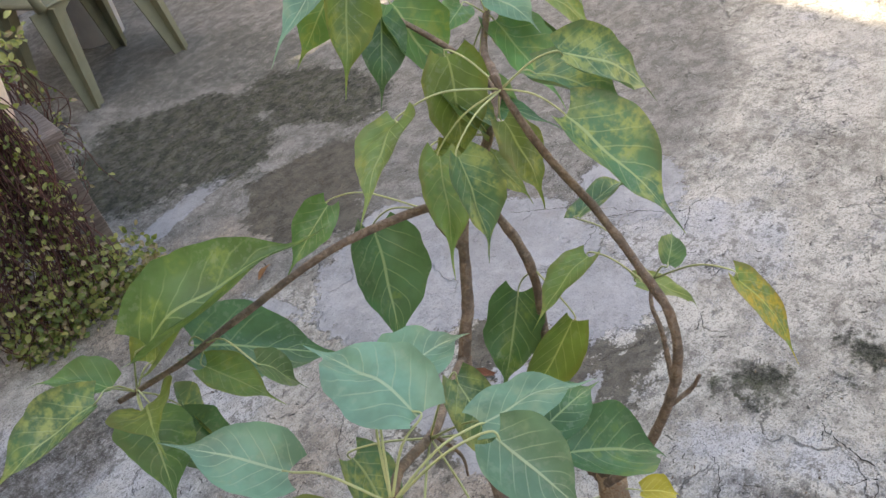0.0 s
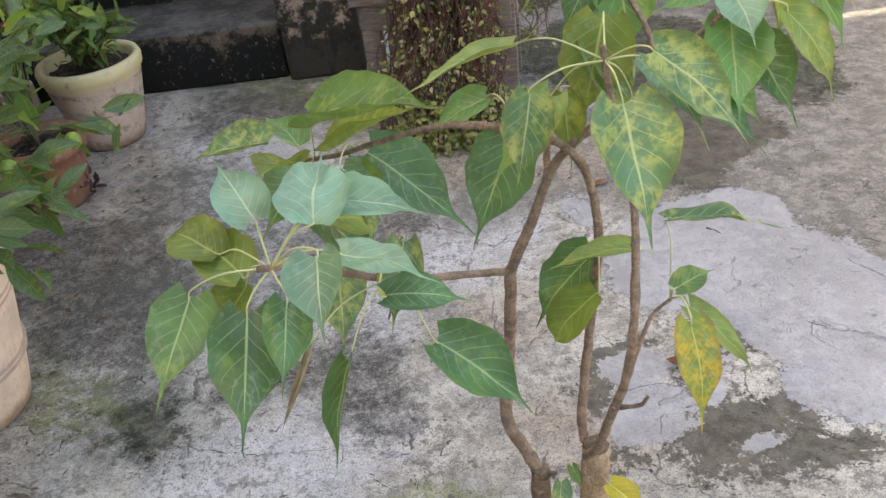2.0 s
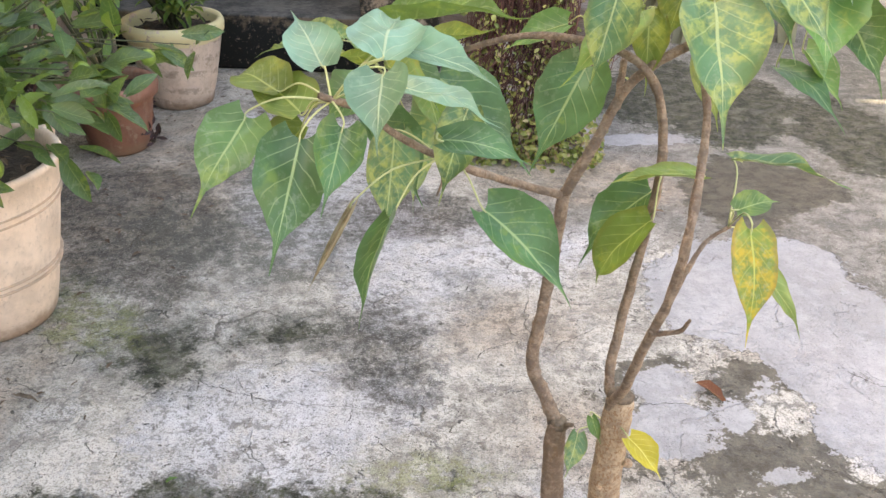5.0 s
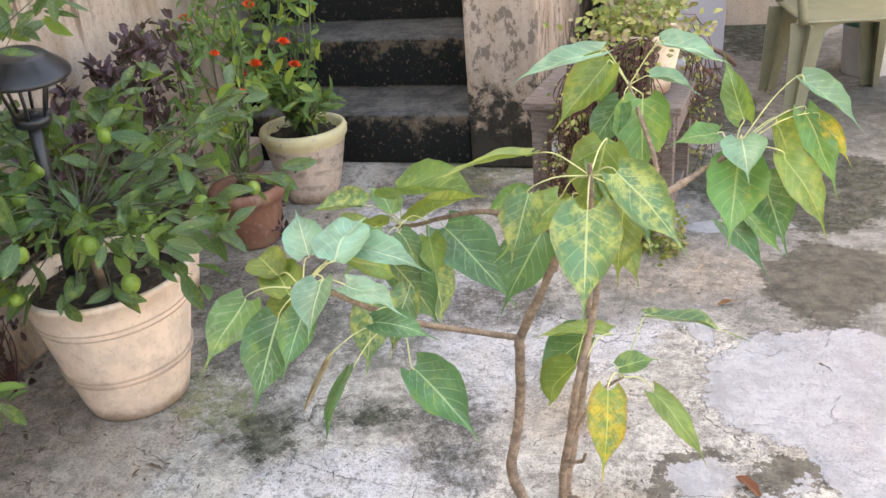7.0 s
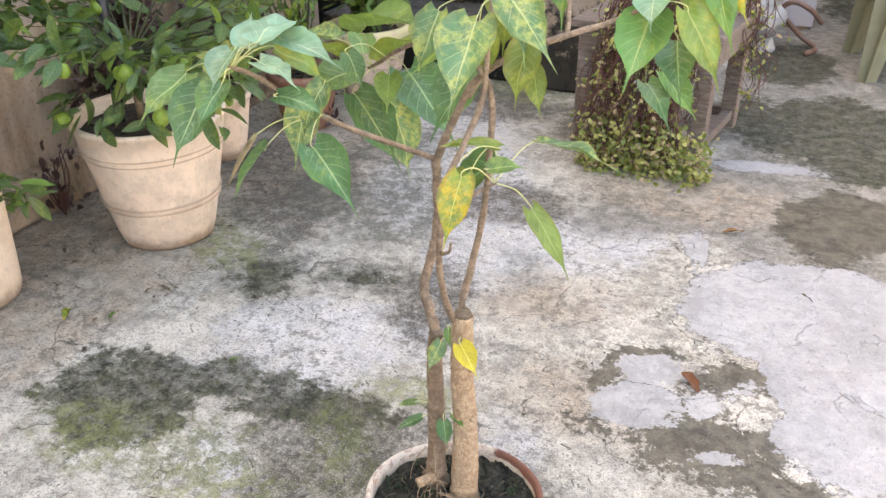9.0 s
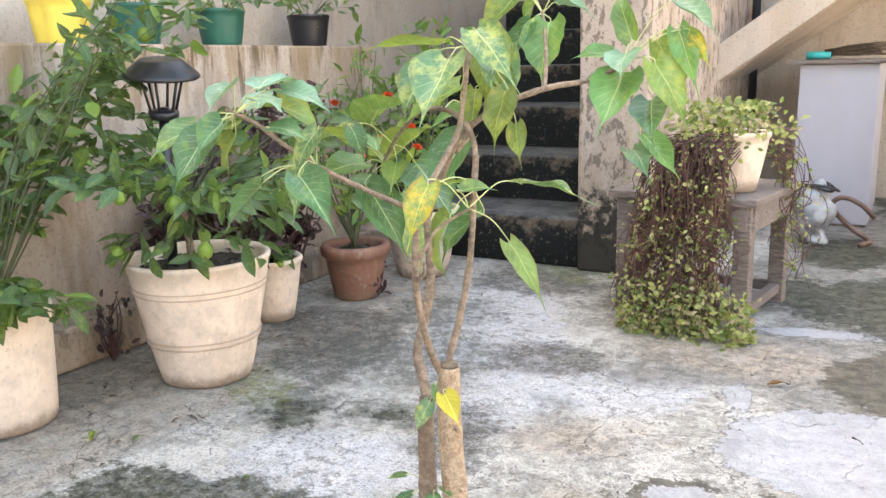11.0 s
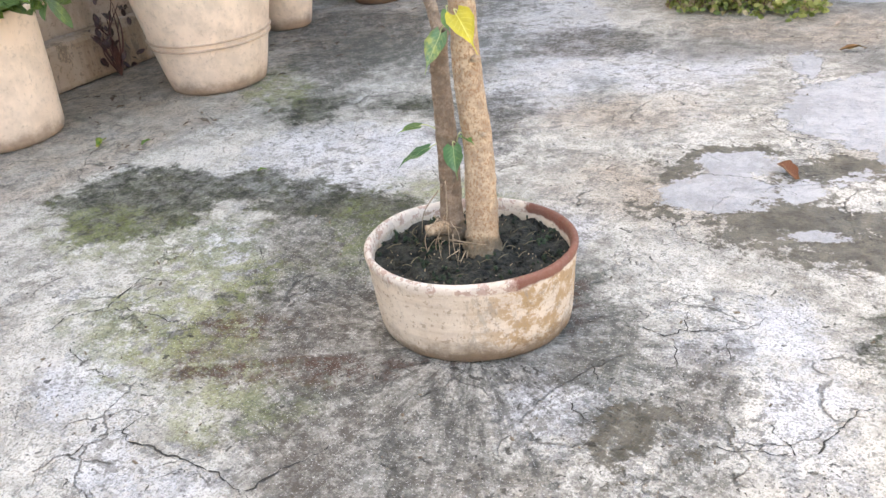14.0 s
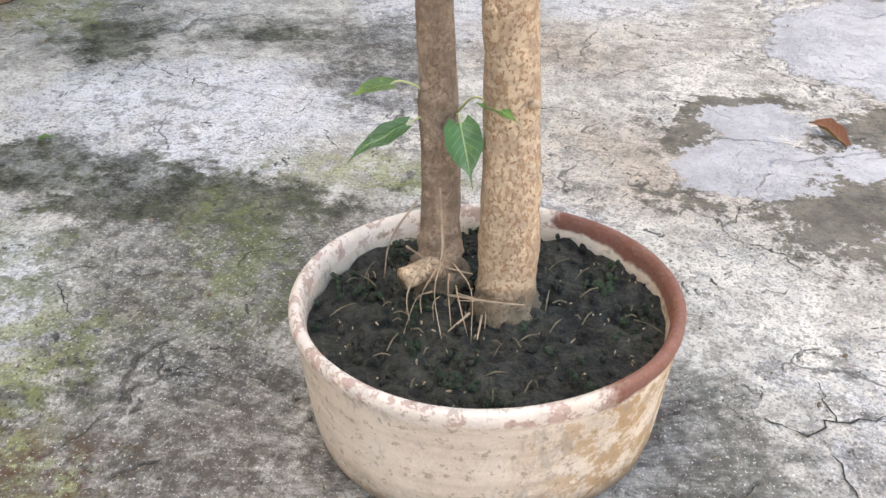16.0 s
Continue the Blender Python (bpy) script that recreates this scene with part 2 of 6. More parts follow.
DAMP = [(0.10, 0.54, 0.067, 0.052, 92), (0.15, 0.65, 0.075, 0.033, 24), (0.26, 0.50, 0.074, 0.052, 85), (0.33, 0.62, 0.089, 0.051, 30), (0.30, 0.43, 0.117, 0.076, 35), (0.39, 0.46, 0.061, 0.043, 61), (0.35, 0.36, 0.071, 0.034, 28), (0.11, 0.41, 0.045, 0.032, 38), (0.48, 1.39, 0.193, 0.133, 64), (0.40, 0.37, 0.102, 0.033, 3), (0.55, 1.42, 0.211, 0.140, 14), (0.24, -0.08, 0.031, 0.027, 58), (0.31, -0.08, 0.017, 0.011, 34), (0.46, 1.33, 0.191, 0.093, 86), (0.50, 1.43, 0.174, 0.099, 90), (0.32, 0.43, 0.097, 0.060, 116)]
MOSS = [(-0.47, 0.03, 0.112, 0.071, 160), (-0.69, 0.02, 0.108, 0.061, 177), (-0.37, -0.14, 0.122, 0.076, 1), (-0.20, -0.20, 0.061, 0.043, 4), (-0.43, -0.14, 0.076, 0.045, 163), (-0.63, 0.02, 0.086, 0.038, 17), (-0.42, 0.05, 0.066, 0.032, 132), (-0.91, 0.72, 0.132, 0.062, 137), (-0.27, 0.16, 0.057, 0.043, 143), (-0.23, 0.35, 0.068, 0.024, 0), (-0.55, 2.15, 0.181, 0.155, 14)]
RUST = [(-0.14, -0.12, 0.092, 0.025, 25), (-0.26, -0.17, 0.053, 0.029, 18), (0.09, 0.11, 0.059, 0.017, 113), (-0.27, -0.08, 0.049, 0.025, 10)]
WASH = [(-0.50, 0.31, 0.205, 0.087, 18), (-0.44, 0.07, 0.081, 0.049, 150), (-0.40, -0.25, 0.083, 0.047, 163), (-0.25, -0.34, 0.067, 0.041, 177), (0.29, 0.13, 0.076, 0.060, 52), (0.37, 0.03, 0.071, 0.041, 92), (-0.12, -0.33, 0.064, 0.025, 24), (-0.48, 0.46, 0.230, 0.131, 17), (0.48, 0.51, 0.113, 0.078, 53), (-0.12, 1.03, 0.222, 0.139, 25), (-0.57, 1.30, 0.413, 0.234, 118), (-0.31, 0.86, 0.185, 0.125, 100), (-0.01, 0.28, 0.088, 0.062, 108), (0.14, -0.07, 0.048, 0.043, 36), (0.57, 0.74, 0.145, 0.099, 25), (-0.69, 1.67, 0.263, 0.168, 123), (0.72, 0.46, 0.183, 0.128, 109)]
SKIM = [(0.31, 0.93, 0.182, 0.136, 67), (0.47, 0.95, 0.204, 0.143, 63), (0.40, 0.79, 0.084, 0.055, 39), (0.18, 1.12, 0.082, 0.027, 97), (0.46, 0.53, 0.091, 0.063, 66), (0.54, 0.48, 0.097, 0.060, 75), (0.39, 0.94, 0.208, 0.153, 61), (0.55, 0.77, 0.077, 0.050, 49), (0.54, 0.75, 0.228, 0.177, 81), (0.84, 0.64, 0.137, 0.110, 53), (0.27, 1.70, 0.130, 0.040, 8), (0.41, 1.73, 0.090, 0.036, -10), (0.16, 1.13, 0.070, 0.022, 110)]
ISLE = [(0.16, 0.60, 0.061, 0.048, 42), (0.15, 0.48, 0.076, 0.050, 30), (0.28, 0.52, 0.041, 0.030, 78), (0.34, 0.60, 0.031, 0.022, 46), (0.33, 0.40, 0.047, 0.015, 24), (0.44, 0.53, 0.060, 0.036, 10), (0.15, 0.49, 0.069, 0.052, 62)]
DUST = [(-1.20, 0.45, 0.30, 0.95, 0), (-1.00, 1.35, 0.24, 0.42, 10), (-0.10, 0.75, 0.16, 0.10, 30), (0.05, 0.45, 0.14, 0.10, 0), (0.10, 1.42, 0.28, 0.16, 0), (0.42, 0.70, 0.10, 0.07, 20)]
DULL = [(0.10, 1.29, 0.24, 0.10, 0), (0.22, 1.50, 0.16, 0.13, 0), (-0.05, 1.18, 0.12, 0.08, 30), (0.30, 1.30, 0.10, 0.12, 0), (1.00, 1.55, 0.85, 0.95, 20), (0.85, 3.00, 0.80, 0.95, 0), (-1.30, 0.62, 0.20, 0.70, 0), (0.35, 2.30, 0.45, 0.50, 0)]
M_FLOOR = concrete()


def plaster(name, base, stain, dirt_low=True, flake=0.5, chips=9.0, runs=0.0):
    """Painted plaster with runs, blisters and grime that has its own shape."""
    k = Mat(name, 0.88, 0.0, 0.2)
    run = k.noise(6, 8, 0.68, k.stretch(1, 1, 0.28))
    blot = k.noise(chips, 8, 0.72, k.stretch(1, 1, 0.5))
    col = k.mix(k.step(run, 0.44, 0.64), base, stain)
    chip = k.step(blot, 0.535, 0.555)
    col = k.mix(k.math("MULTIPLY", chip, flake), col, tuple(c * 0.36 for c in base))
    fine = k.noise(80, 6, 0.78)
    col = k.mix(k.math("MULTIPLY", k.step(fine, 0.54, 0.64), 0.45), col, tuple(c * 0.45 for c in stain))
    col = k.mix(k.math("MULTIPLY", k.step(k.noise(5, 8, 0.7, k.stretch(1, 1, 0.3)), 0.55, 0.68), 0.45), col, tuple(c * 0.4 for c in stain))
    if runs:
        # ochre and brown runs left by rain from the coping
        drip = k.noise(9, 7, 0.65, k.stretch(1, 1, 0.10))
        reach = k.math("SUBTRACT", k.xyz()[2], k.math("MULTIPLY", drip, 1.25))
        col = k.mix(k.math("MULTIPLY", k.step(reach, runs - 0.72, runs - 0.58), 0.60), col, (0.25, 0.165, 0.085))
        col = k.mix(k.math("MULTIPLY", k.step(k.noise(17, 8, 0.72, k.stretch(1, 1, 0.16)), 0.53, 0.60), k.math("MULTIPLY", k.step(reach, runs - 0.78, runs - 0.60), 0.8)), col, (0.10, 0.065, 0.040))
    if dirt_low:
        edge = k.math("ADD", k.xyz()[2], k.math("MULTIPLY", k.noise(16, 8, 0.75), 0.95))
        col = k.mix(k.math("MULTIPLY", k.step(edge, 0.80, 0.66), 0.94), col, (0.022, 0.023, 0.020))
    h = k.math("ADD", k.math("MULTIPLY", fine, 0.4), k.math("SUBTRACT", k.math("MULTIPLY", blot, 0.5), k.math("MULTIPLY", chip, 0.5 * flake)))
    return k.done(col, h, 0.6, 0.008)


M_WALL = plaster("stained_plaster", (0.47, 0.385, 0.32), (0.33, 0.25, 0.19), False, 0.22, runs=0.853)
M_PLINTH = plaster("plinth_plaster", (0.40, 0.33, 0.27), (0.26, 0.19, 0.13), False, 0.6)
M_PIER = plaster("peeling_plaster", (0.48, 0.385, 0.32), (0.38, 0.29, 0.22), True, 0.85, chips=24.0)
M_HOUSE = plaster("house_plaster", (0.52, 0.44, 0.37), (0.46, 0.38, 0.31), False, 0.1)


def step_stone():
    k = Mat("dark_step", 0.8, 0.0, 0.15)
    n = k.math("ADD", k.math("MULTIPLY", k.noise(9, 7, 0.65), 0.6), k.math("MULTIPLY", k.noise(50, 5, 0.7), 0.4))
    # upward faces are grey, the others near-black with brown towards the top
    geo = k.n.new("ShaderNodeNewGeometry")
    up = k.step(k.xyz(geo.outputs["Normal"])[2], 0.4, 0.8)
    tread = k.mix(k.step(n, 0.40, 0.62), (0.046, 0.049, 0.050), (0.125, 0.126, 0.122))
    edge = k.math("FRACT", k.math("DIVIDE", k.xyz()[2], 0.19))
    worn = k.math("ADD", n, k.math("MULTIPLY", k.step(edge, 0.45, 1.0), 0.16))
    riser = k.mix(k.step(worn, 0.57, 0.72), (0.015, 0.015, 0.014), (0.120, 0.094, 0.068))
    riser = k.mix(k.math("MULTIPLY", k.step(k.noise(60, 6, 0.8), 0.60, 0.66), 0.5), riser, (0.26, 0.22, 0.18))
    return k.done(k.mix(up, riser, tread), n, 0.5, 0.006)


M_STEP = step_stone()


def pot_paint(name, base, band=None, flake=0.35, low=True, coil=0.0, smears=0.35):
    k = Mat(name, 0.68, 0.0, 0.4)
    blot = k.noise(14, 7, 0.7)
    fine = k.noise(110, 5, 0.78)
    col = k.mix(k.step(blot, 0.40, 0.62), base, tuple(c * 0.82 for c in base))
    if coil:
        # slanting worn ridges laid bare by flaking
        p = k.xyz()
        turn = k.math("MULTIPLY", k.math("ARCTAN2", p[1], p[0]), 2.4)
        wave = k.math("SINE", k.math("ADD", k.math("ADD", k.math("MULTIPLY", p[2], 120.0), turn), k.math("MULTIPLY", k.noise(14, 5, 0.6), 5.0)))
        worn = k.math("MULTIPLY", k.step(wave, 0.2, 0.8), k.step(k.noise(26, 7, 0.75), 0.44, 0.56))
        col = k.mix(k.math("MULTIPLY", worn, coil), col, (0.27, 0.22, 0.18))
    col = k.mix(k.math("MULTIPLY", k.step(k.noise(26, 8, 0.78), 0.585, 0.63), flake), col, (0.27, 0.20, 0.145))
    col = k.mix(k.math("MULTIPLY", k.step(fine, 0.58, 0.66), 0.4), col, tuple(c * 0.45 for c in base))
    smear = k.noise(12, 6, 0.7, k.stretch(1, 1, 0.25))
    col = k.mix(k.math("MULTIPLY", k.step(smear, 0.55, 0.68), smears), col, (0.33, 0.27, 0.21))
    z = k.xyz()[2]
    if band:
        col = k.mix(k.math("MULTIPLY", k.step(k.math("ADD", z, k.math("MULTIPLY", k.noise(30, 5), 0.012)), band[0], band[0] + 0.006), k.step(k.noise(34, 6, 0.7), 0.62, 0.56)), col, band[1])
    if low:
        e = k.math("SUBTRACT", z, k.math("MULTIPLY", k.noise(22, 7, 0.75), 0.07))
        col = k.mix(k.math("MULTIPLY", k.step(e, 0.010, -0.03), 0.75), col, (0.18, 0.115, 0.075))
    return k.done(col, k.math("ADD", k.math("MULTIPLY", fine, 0.4), blot), 0.4, 0.004)


M_CREAM = pot_paint("cream_pot_paint", (0.74, 0.605, 0.49), flake=0.22, smears=0.16)
# darker cream that paints in the shade of thin grooves round the pot
M_GROOVE_SHADE = pot_paint("groove_shade_paint", (0.50, 0.385, 0.295))
M_CREAM_RIM = pot_paint("flaking_pot_paint", (0.60, 0.49, 0.41), (0.205, (0.62, 0.56, 0.33)), 0.8, coil=0.75)
M_TERRA = pot_paint("terracotta", (0.23, 0.108, 0.072), None, 0.65)


def bowl_paint():
    """Whitewashed clay: bare red where the wash has chipped from the lip."""
    k = Mat("whitewashed_clay", 0.75)
    p = k.xyz()
    blot, fine = k.noise(18, 7, 0.72), k.noise(150, 5, 0.75)
    lines = k.noise(9, 6, 0.6, k.stretch(0.5, 0.5, 10))
    col = k.mix(k.step(k.math("ADD", k.math("MULTIPLY", lines, 0.6), k.math("MULTIPLY", blot, 0.4)), 0.38, 0.62), (0.50, 0.42, 0.34), (0.66, 0.575, 0.475))
    ang = k.math("ARCTAN2", p[1], p[0])
    # warm earth stain on one flank, grey smears on the other
    side = k.step(k.math("ABSOLUTE", k.math("ADD", ang, 0.62)), 1.05, 0.30)
    warm = k.math("MULTIPLY", k.math("ADD", k.math("MULTIPLY", side, 0.75), 0.12), k.step(k.noise(48, 8, 0.8), 0.44, 0.56))
    col = k.mix(warm, col, (0.36, 0.225, 0.105))
    col = k.mix(k.math("MULTIPLY", k.step(k.noise(24, 8, 0.8, k.stretch(1, 1, 0.5)), 0.54, 0.62), 0.55), col, (0.27, 0.235, 0.20))
    low = k.math("SUBTRACT", p[2], k.math("MULTIPLY", k.noise(30, 7, 0.75), 0.07))
    col = k.mix(k.math("MULTIPLY", k.step(low, 0.006, -0.030), 0.85), col, (0.13, 0.085, 0.05))
    lip = k.step(k.math("ADD", p[2], k.math("MULTIPLY", k.noise(24, 5, 0.65), 0.022)), 0.108, 0.112)
    chip = k.step(k.math("ADD", k.math("ABSOLUTE", k.math("SUBTRACT", ang, 0.05)), k.math("MULTIPLY", k.noise(14, 6, 0.7), 0.9)), 1.55, 1.42)
    pink = k.math("MULTIPLY", lip, k.step(k.noise(70, 6, 0.75), 0.50, 0.56))
    col = k.mix(k.math("MULTIPLY", lip, 0.5), col, (0.68, 0.62, 0.57))
    col = k.mix(k.math("MULTIPLY", pink, 0.7), col, (0.34, 0.20, 0.16))
    col = k.mix(k.math("MULTIPLY", k.math("MULTIPLY", lip, chip), 0.95), col, k.mix(blot, (0.12, 0.04, 0.026), (0.22, 0.075, 0.045)))
    col = k.mix(k.math("MULTIPLY", k.step(fine, 0.57, 0.66), 0.55), col, (0.20, 0.14, 0.09))
    return k.done(col, k.math("ADD", k.math("MULTIPLY", fine, 0.5), blot), 0.6, 0.004)


M_BOWL = bowl_paint()
M_SOIL = simple("damp_soil", (0.042, 0.031, 0.023), 0.95, 0, 0.65, 60, 0.9)
M_MOSS = simple("soil_moss", (0.020, 0.034, 0.016), 0.95, 0, 0.7, 160, 1.0)
M_BOWLSOIL = simple("mossy_soil", (0.024, 0.023, 0.017), 0.95, 0, 0.85, 130, 1.0)
M_DRYGRASS = simple("dry_grass", (0.13, 0.105, 0.065), 0.9, 0, 0.5, 90, 0.3)
M_CRACK = simple("crack_dirt", (0.030, 0.028, 0.025), 0.95, 0, 0.3, 90, 0.2)


def bark(name, base, dark, dots=0.6):
    k = Mat(name, 0.85)
    ring = k.noise(60, 7, 0.75, k.stretch(1, 1, 1.4))
    fleck = k.step(k.noise(420, 4, 0.75, k.stretch(1, 1, 0.7)), 0.53, 0.60)
    pale = k.step(k.noise(90, 6, 0.75), 0.54, 0.64)
    col = k.mix(k.step(ring, 0.40, 0.62), dark, base)
    col = k.mix(k.math("MULTIPLY", pale, 0.45), col, tuple(min(1.0, c * 1.35) for c in base))
    col = k.mix(k.math("MULTIPLY", fleck, dots), col, (base[0] * 0.62, base[1] * 0.46, base[2] * 0.36))
    # soil splashed round the foot
    foot = k.math("ADD", k.xyz()[2], k.math("MULTIPLY", k.noise(70, 6, 0.75), 0.035))
    col = k.mix(k.math("MULTIPLY", k.step(foot, 0.046, 0.028), 0.75), col, (0.060, 0.050, 0.030))
    return k.done(col, k.math("ADD", ring, k.math("MULTIPLY", fleck, 0.5)), 0.8, 0.003)


M_BARK = bark("tan_bark", (0.48, 0.365, 0.25), (0.33, 0.24, 0.165), 0.75)
M_BARK2 = bark("brown_bark", (0.30, 0.22, 0.16), (0.19, 0.135, 0.095), 0.4)
M_TWIG = bark("shoot_bark", (0.30, 0.225, 0.165), (0.17, 0.125, 0.095), 0.4)
M_CUT = simple("dead_wood", (0.16, 0.12, 0.085), 0.9, 0, 0.4, 120, 0.5)
M_ROOT = simple("pale_root", (0.34, 0.255, 0.175), 0.8, 0, 0.3, 90, 0.3)
M_PETIOLE = simple("leaf_stalk", (0.46, 0.49, 0.23), 0.5, 0, 0.15, 60, 0.1)


def leafy(name, base, vein, spots=0.0, spot=(0.5, 0.42, 0.05), rough=0.42, ribs=8.0, glow=0.38, worn=0.0, pale=None):
    """Leaf skin: midrib, side veins, blotches; light passes through it."""
    k = Mat(name, rough, 0.0, 0.5)
    uv = k.n.new("ShaderNodeTexCoord").outputs["UV"]
    p = k.xyz(uv)
    v = k.math("ABSOLUTE", k.math("SUBTRACT", p[1], 0.5))
    rib = k.math("FRACT", k.math("SUBTRACT", k.math("ADD", k.math("MULTIPLY", p[0], ribs), k.math("MULTIPLY", k.noise(30, 3), 0.5)), k.math("MULTIPLY", v, ribs * 0.52)))
    side = k.math("MULTIPLY", k.step(k.math("ABSOLUTE", k.math("SUBTRACT", rib, 0.5)), 0.070, 0.015), k.step(v, 0.50, 0.25))
    mid = k.step(v, 0.026, 0.010)
    r = k.math("FRACT", k.math("ADD", k.rand(), k.n.new("ShaderNodeNewGeometry").outputs["Random Per Island"]))
    big = k.noise(26, 4, 0.6)
    col = k.mix(k.step(big, 0.35, 0.68), tuple(c * 0.78 for c in base), tuple(c * 1.22 for c in base))
    hue = k.n.new("ShaderNodeHueSaturation")
    k.put(hue.inputs["Hue"], k.math("ADD", 0.485, k.math("MULTIPLY", r, 0.03)))
    k.put(hue.inputs["Value"], k.math("ADD", 0.80, k.math("MULTIPLY", r, 0.4)))
    k.put(hue.inputs["Color"], col)
    col = hue.outputs[0]
    if pale:
        col = k.mix(k.step(r, pale[0], pale[0] + 0.04), col, pale[1])
    if spots:
        s = k.math("MULTIPLY", k.step(k.noise(105, 4, 0.65), 0.40, 0.62), k.step(k.noise(30, 3, 0.55), 0.62 - spots * 0.3, 0.70 - spots * 0.2))
        col = k.mix(k.math("MULTIPLY", s, 0.85), col, spot)
    dust = k.math("MULTIPLY", k.step(k.noise(150, 5, 0.75), 0.52, 0.62), k.step(k.noise(22, 4, 0.6), 0.42, 0.60))
    col = k.mix(k.math("MULTIPLY", dust, 0.20), col, (0.40, 0.45, 0.32))
    if worn:
        e = k.step(k.math("ADD", v, k.math("MULTIPLY", k.noise(40, 4, 0.6), 0.3)), 0.52, 0.62)
        col = k.mix(k.math("MULTIPLY", e, worn), col, (0.20, 0.11, 0.03))
    col = k.mix(k.math("MULTIPLY", side, 0.48), col, vein)
    col = k.mix(k.math("MULTIPLY", mid, 0.9), col, vein)
    k.done(col, k.math("SUBTRACT", k.math("MULTIPLY", k.noise(120, 3), 0.25), k.math("ADD", k.math("MULTIPLY", side, 0.5), mid)), 0.35, 0.002)
    tr = k.n.new("ShaderNodeBsdfTranslucent")
    k.put(tr.inputs["Color"], k.mix(0.5, col, (0.30, 0.42, 0.04)))
    mx = k.n.new("ShaderNodeMixShader")
    mx.inputs[0].default_value = glow
    k.t.links.new(k.b.outputs[0], mx.inputs[1])
    k.t.links.new(tr.outputs[0], mx.inputs[2])
    k.t.links.new(mx.outputs[0], k.n["Material Output"].inputs[0])
    return k.m


LEAF = {
    "green": leafy("fig_leaf_green", (0.100, 0.220, 0.066), (0.38, 0.48, 0.19), 0.35, (0.24, 0.33, 0.08), glow=0.28),
    "dark": leafy("fig_leaf_dark", (0.054, 0.150, 0.058), (0.32, 0.44, 0.20), 0.2, (0.14, 0.24, 0.06), glow=0.20),
    # pale blue-green: sky sheen put into the leaf colour
    "blue": leafy("fig_leaf_sky_sheen", (0.155, 0.295, 0.190), (0.46, 0.57, 0.36), 0.3, (0.25, 0.36, 0.22), rough=0.34, glow=0.24),
    "olive": leafy("fig_leaf_olive", (0.170, 0.262, 0.066), (0.42, 0.48, 0.17), 0.5, (0.34, 0.37, 0.08), glow=0.34, worn=0.25),
    "mottled": leafy("fig_leaf_mottled", (0.088, 0.205, 0.100), (0.48, 0.57, 0.26), 0.75, (0.40, 0.455, 0.14), glow=0.26, worn=0.2),
    "yellow": leafy("fig_leaf_yellow", (0.16, 0.28, 0.05), (0.48, 0.50, 0.12), 1.0, (0.60, 0.40, 0.03), glow=0.3, worn=0.5),
    "withered": leafy("fig_leaf_withered", (0.42, 0.35, 0.22), (0.36, 0.26, 0.15), 0.5, (0.22, 0.15, 0.09), rough=0.7, glow=0.15),
    "bright": leafy("fig_leaf_fallen_yellow", (0.72, 0.65, 0.08), (0.80, 0.74, 0.20), 0.0, glow=0.2),
}
M_CITRUS = leafy("citrus_leaf", (0.060, 0.128, 0.050), (0.24, 0.34, 0.12), 0.3, (0.22, 0.29, 0.06), 0.36, 6.0, pale=(0.88, (0.17, 0.28, 0.055)))
M_CHILLI = leafy("soft_leaf", (0.088, 0.190, 0.050), (0.22, 0.33, 0.09), 0.25, (0.36, 0.36, 0.05), 0.5, 6.0, pale=(0.85, (0.26, 0.36, 0.06)))
M_PURPLE = leafy("purple_leaf", (0.045, 0.014, 0.026), (0.11, 0.05, 0.06), 0.0, rough=0.45, glow=0.12)
M_VINE = leafy("creeper_leaf", (0.155, 0.215, 0.060), (0.30, 0.34, 0.12), 0.5, (0.40, 0.40, 0.11), 0.5, 5.0, pale=(0.62, (0.42, 0.43, 0.16)))
M_VINESTEM = simple("creeper_stem", (0.100, 0.042, 0.034), 0.7, 0, 0.4, 60, 0.3)
M_STEM = simple("green_stem", (0.075, 0.085, 0.042), 0.7, 0, 0.3, 60, 0.3)
M_LIME = simple("lime_skin", (0.17, 0.27, 0.042), 0.38, 0, 0.2, 200, 0.3)
M_PETAL = simple("red_petal", (0.78, 0.10, 0.025), 0.55, 0, 0.25, 60, 0.2)
M_BLACK = simple("black_plastic", (0.018, 0.018, 0.022), 0.35, 0, 0.2, 60, 0.05)
M_CHAIR = simple("olive_plastic", (0.20, 0.20, 0.13), 0.45, 0, 0.12, 20, 0.05)
M_WHITE = simple("white_plastic", (0.60, 0.60, 0.60), 0.5, 0, 0.08, 12, 0.05)
M_CABINET = simple("white_laminate", (0.41, 0.40, 0.44), 0.45, 0, 0.05, 6, 0.03)
M_HOSE = simple("brown_hose", (0.17, 0.10, 0.08), 0.5, 0, 0.2, 40, 0.1)
M_BAG = simple("thin_polythene", (0.33, 0.345, 0.36), 0.35, 0, 0.35, 20, 0.1)
M_TEAL = simple("teal_plastic", (0.02, 0.42, 0.40), 0.4, 0, 0.1, 30, 0.05)
M_YELLOWPOT = simple("yellow_pot_paint", (0.72, 0.55, 0.10), 0.5, 0, 0.12, 20, 0.1)
M_GREENPOT = simple("green_pot_paint", (0.015, 0.11, 0.08), 0.45, 0, 0.15, 20, 0.1)
M_TWIGS = simple("dry_twigs", (0.11, 0.075, 0.05), 0.9, 0, 0.4, 80, 0.3)
M_WITHER = leafy("withered_leaf", (0.36, 0.29, 0.17), (0.40, 0.32, 0.18), 0.6, (0.17, 0.10, 0.05), rough=0.7, glow=0.15)
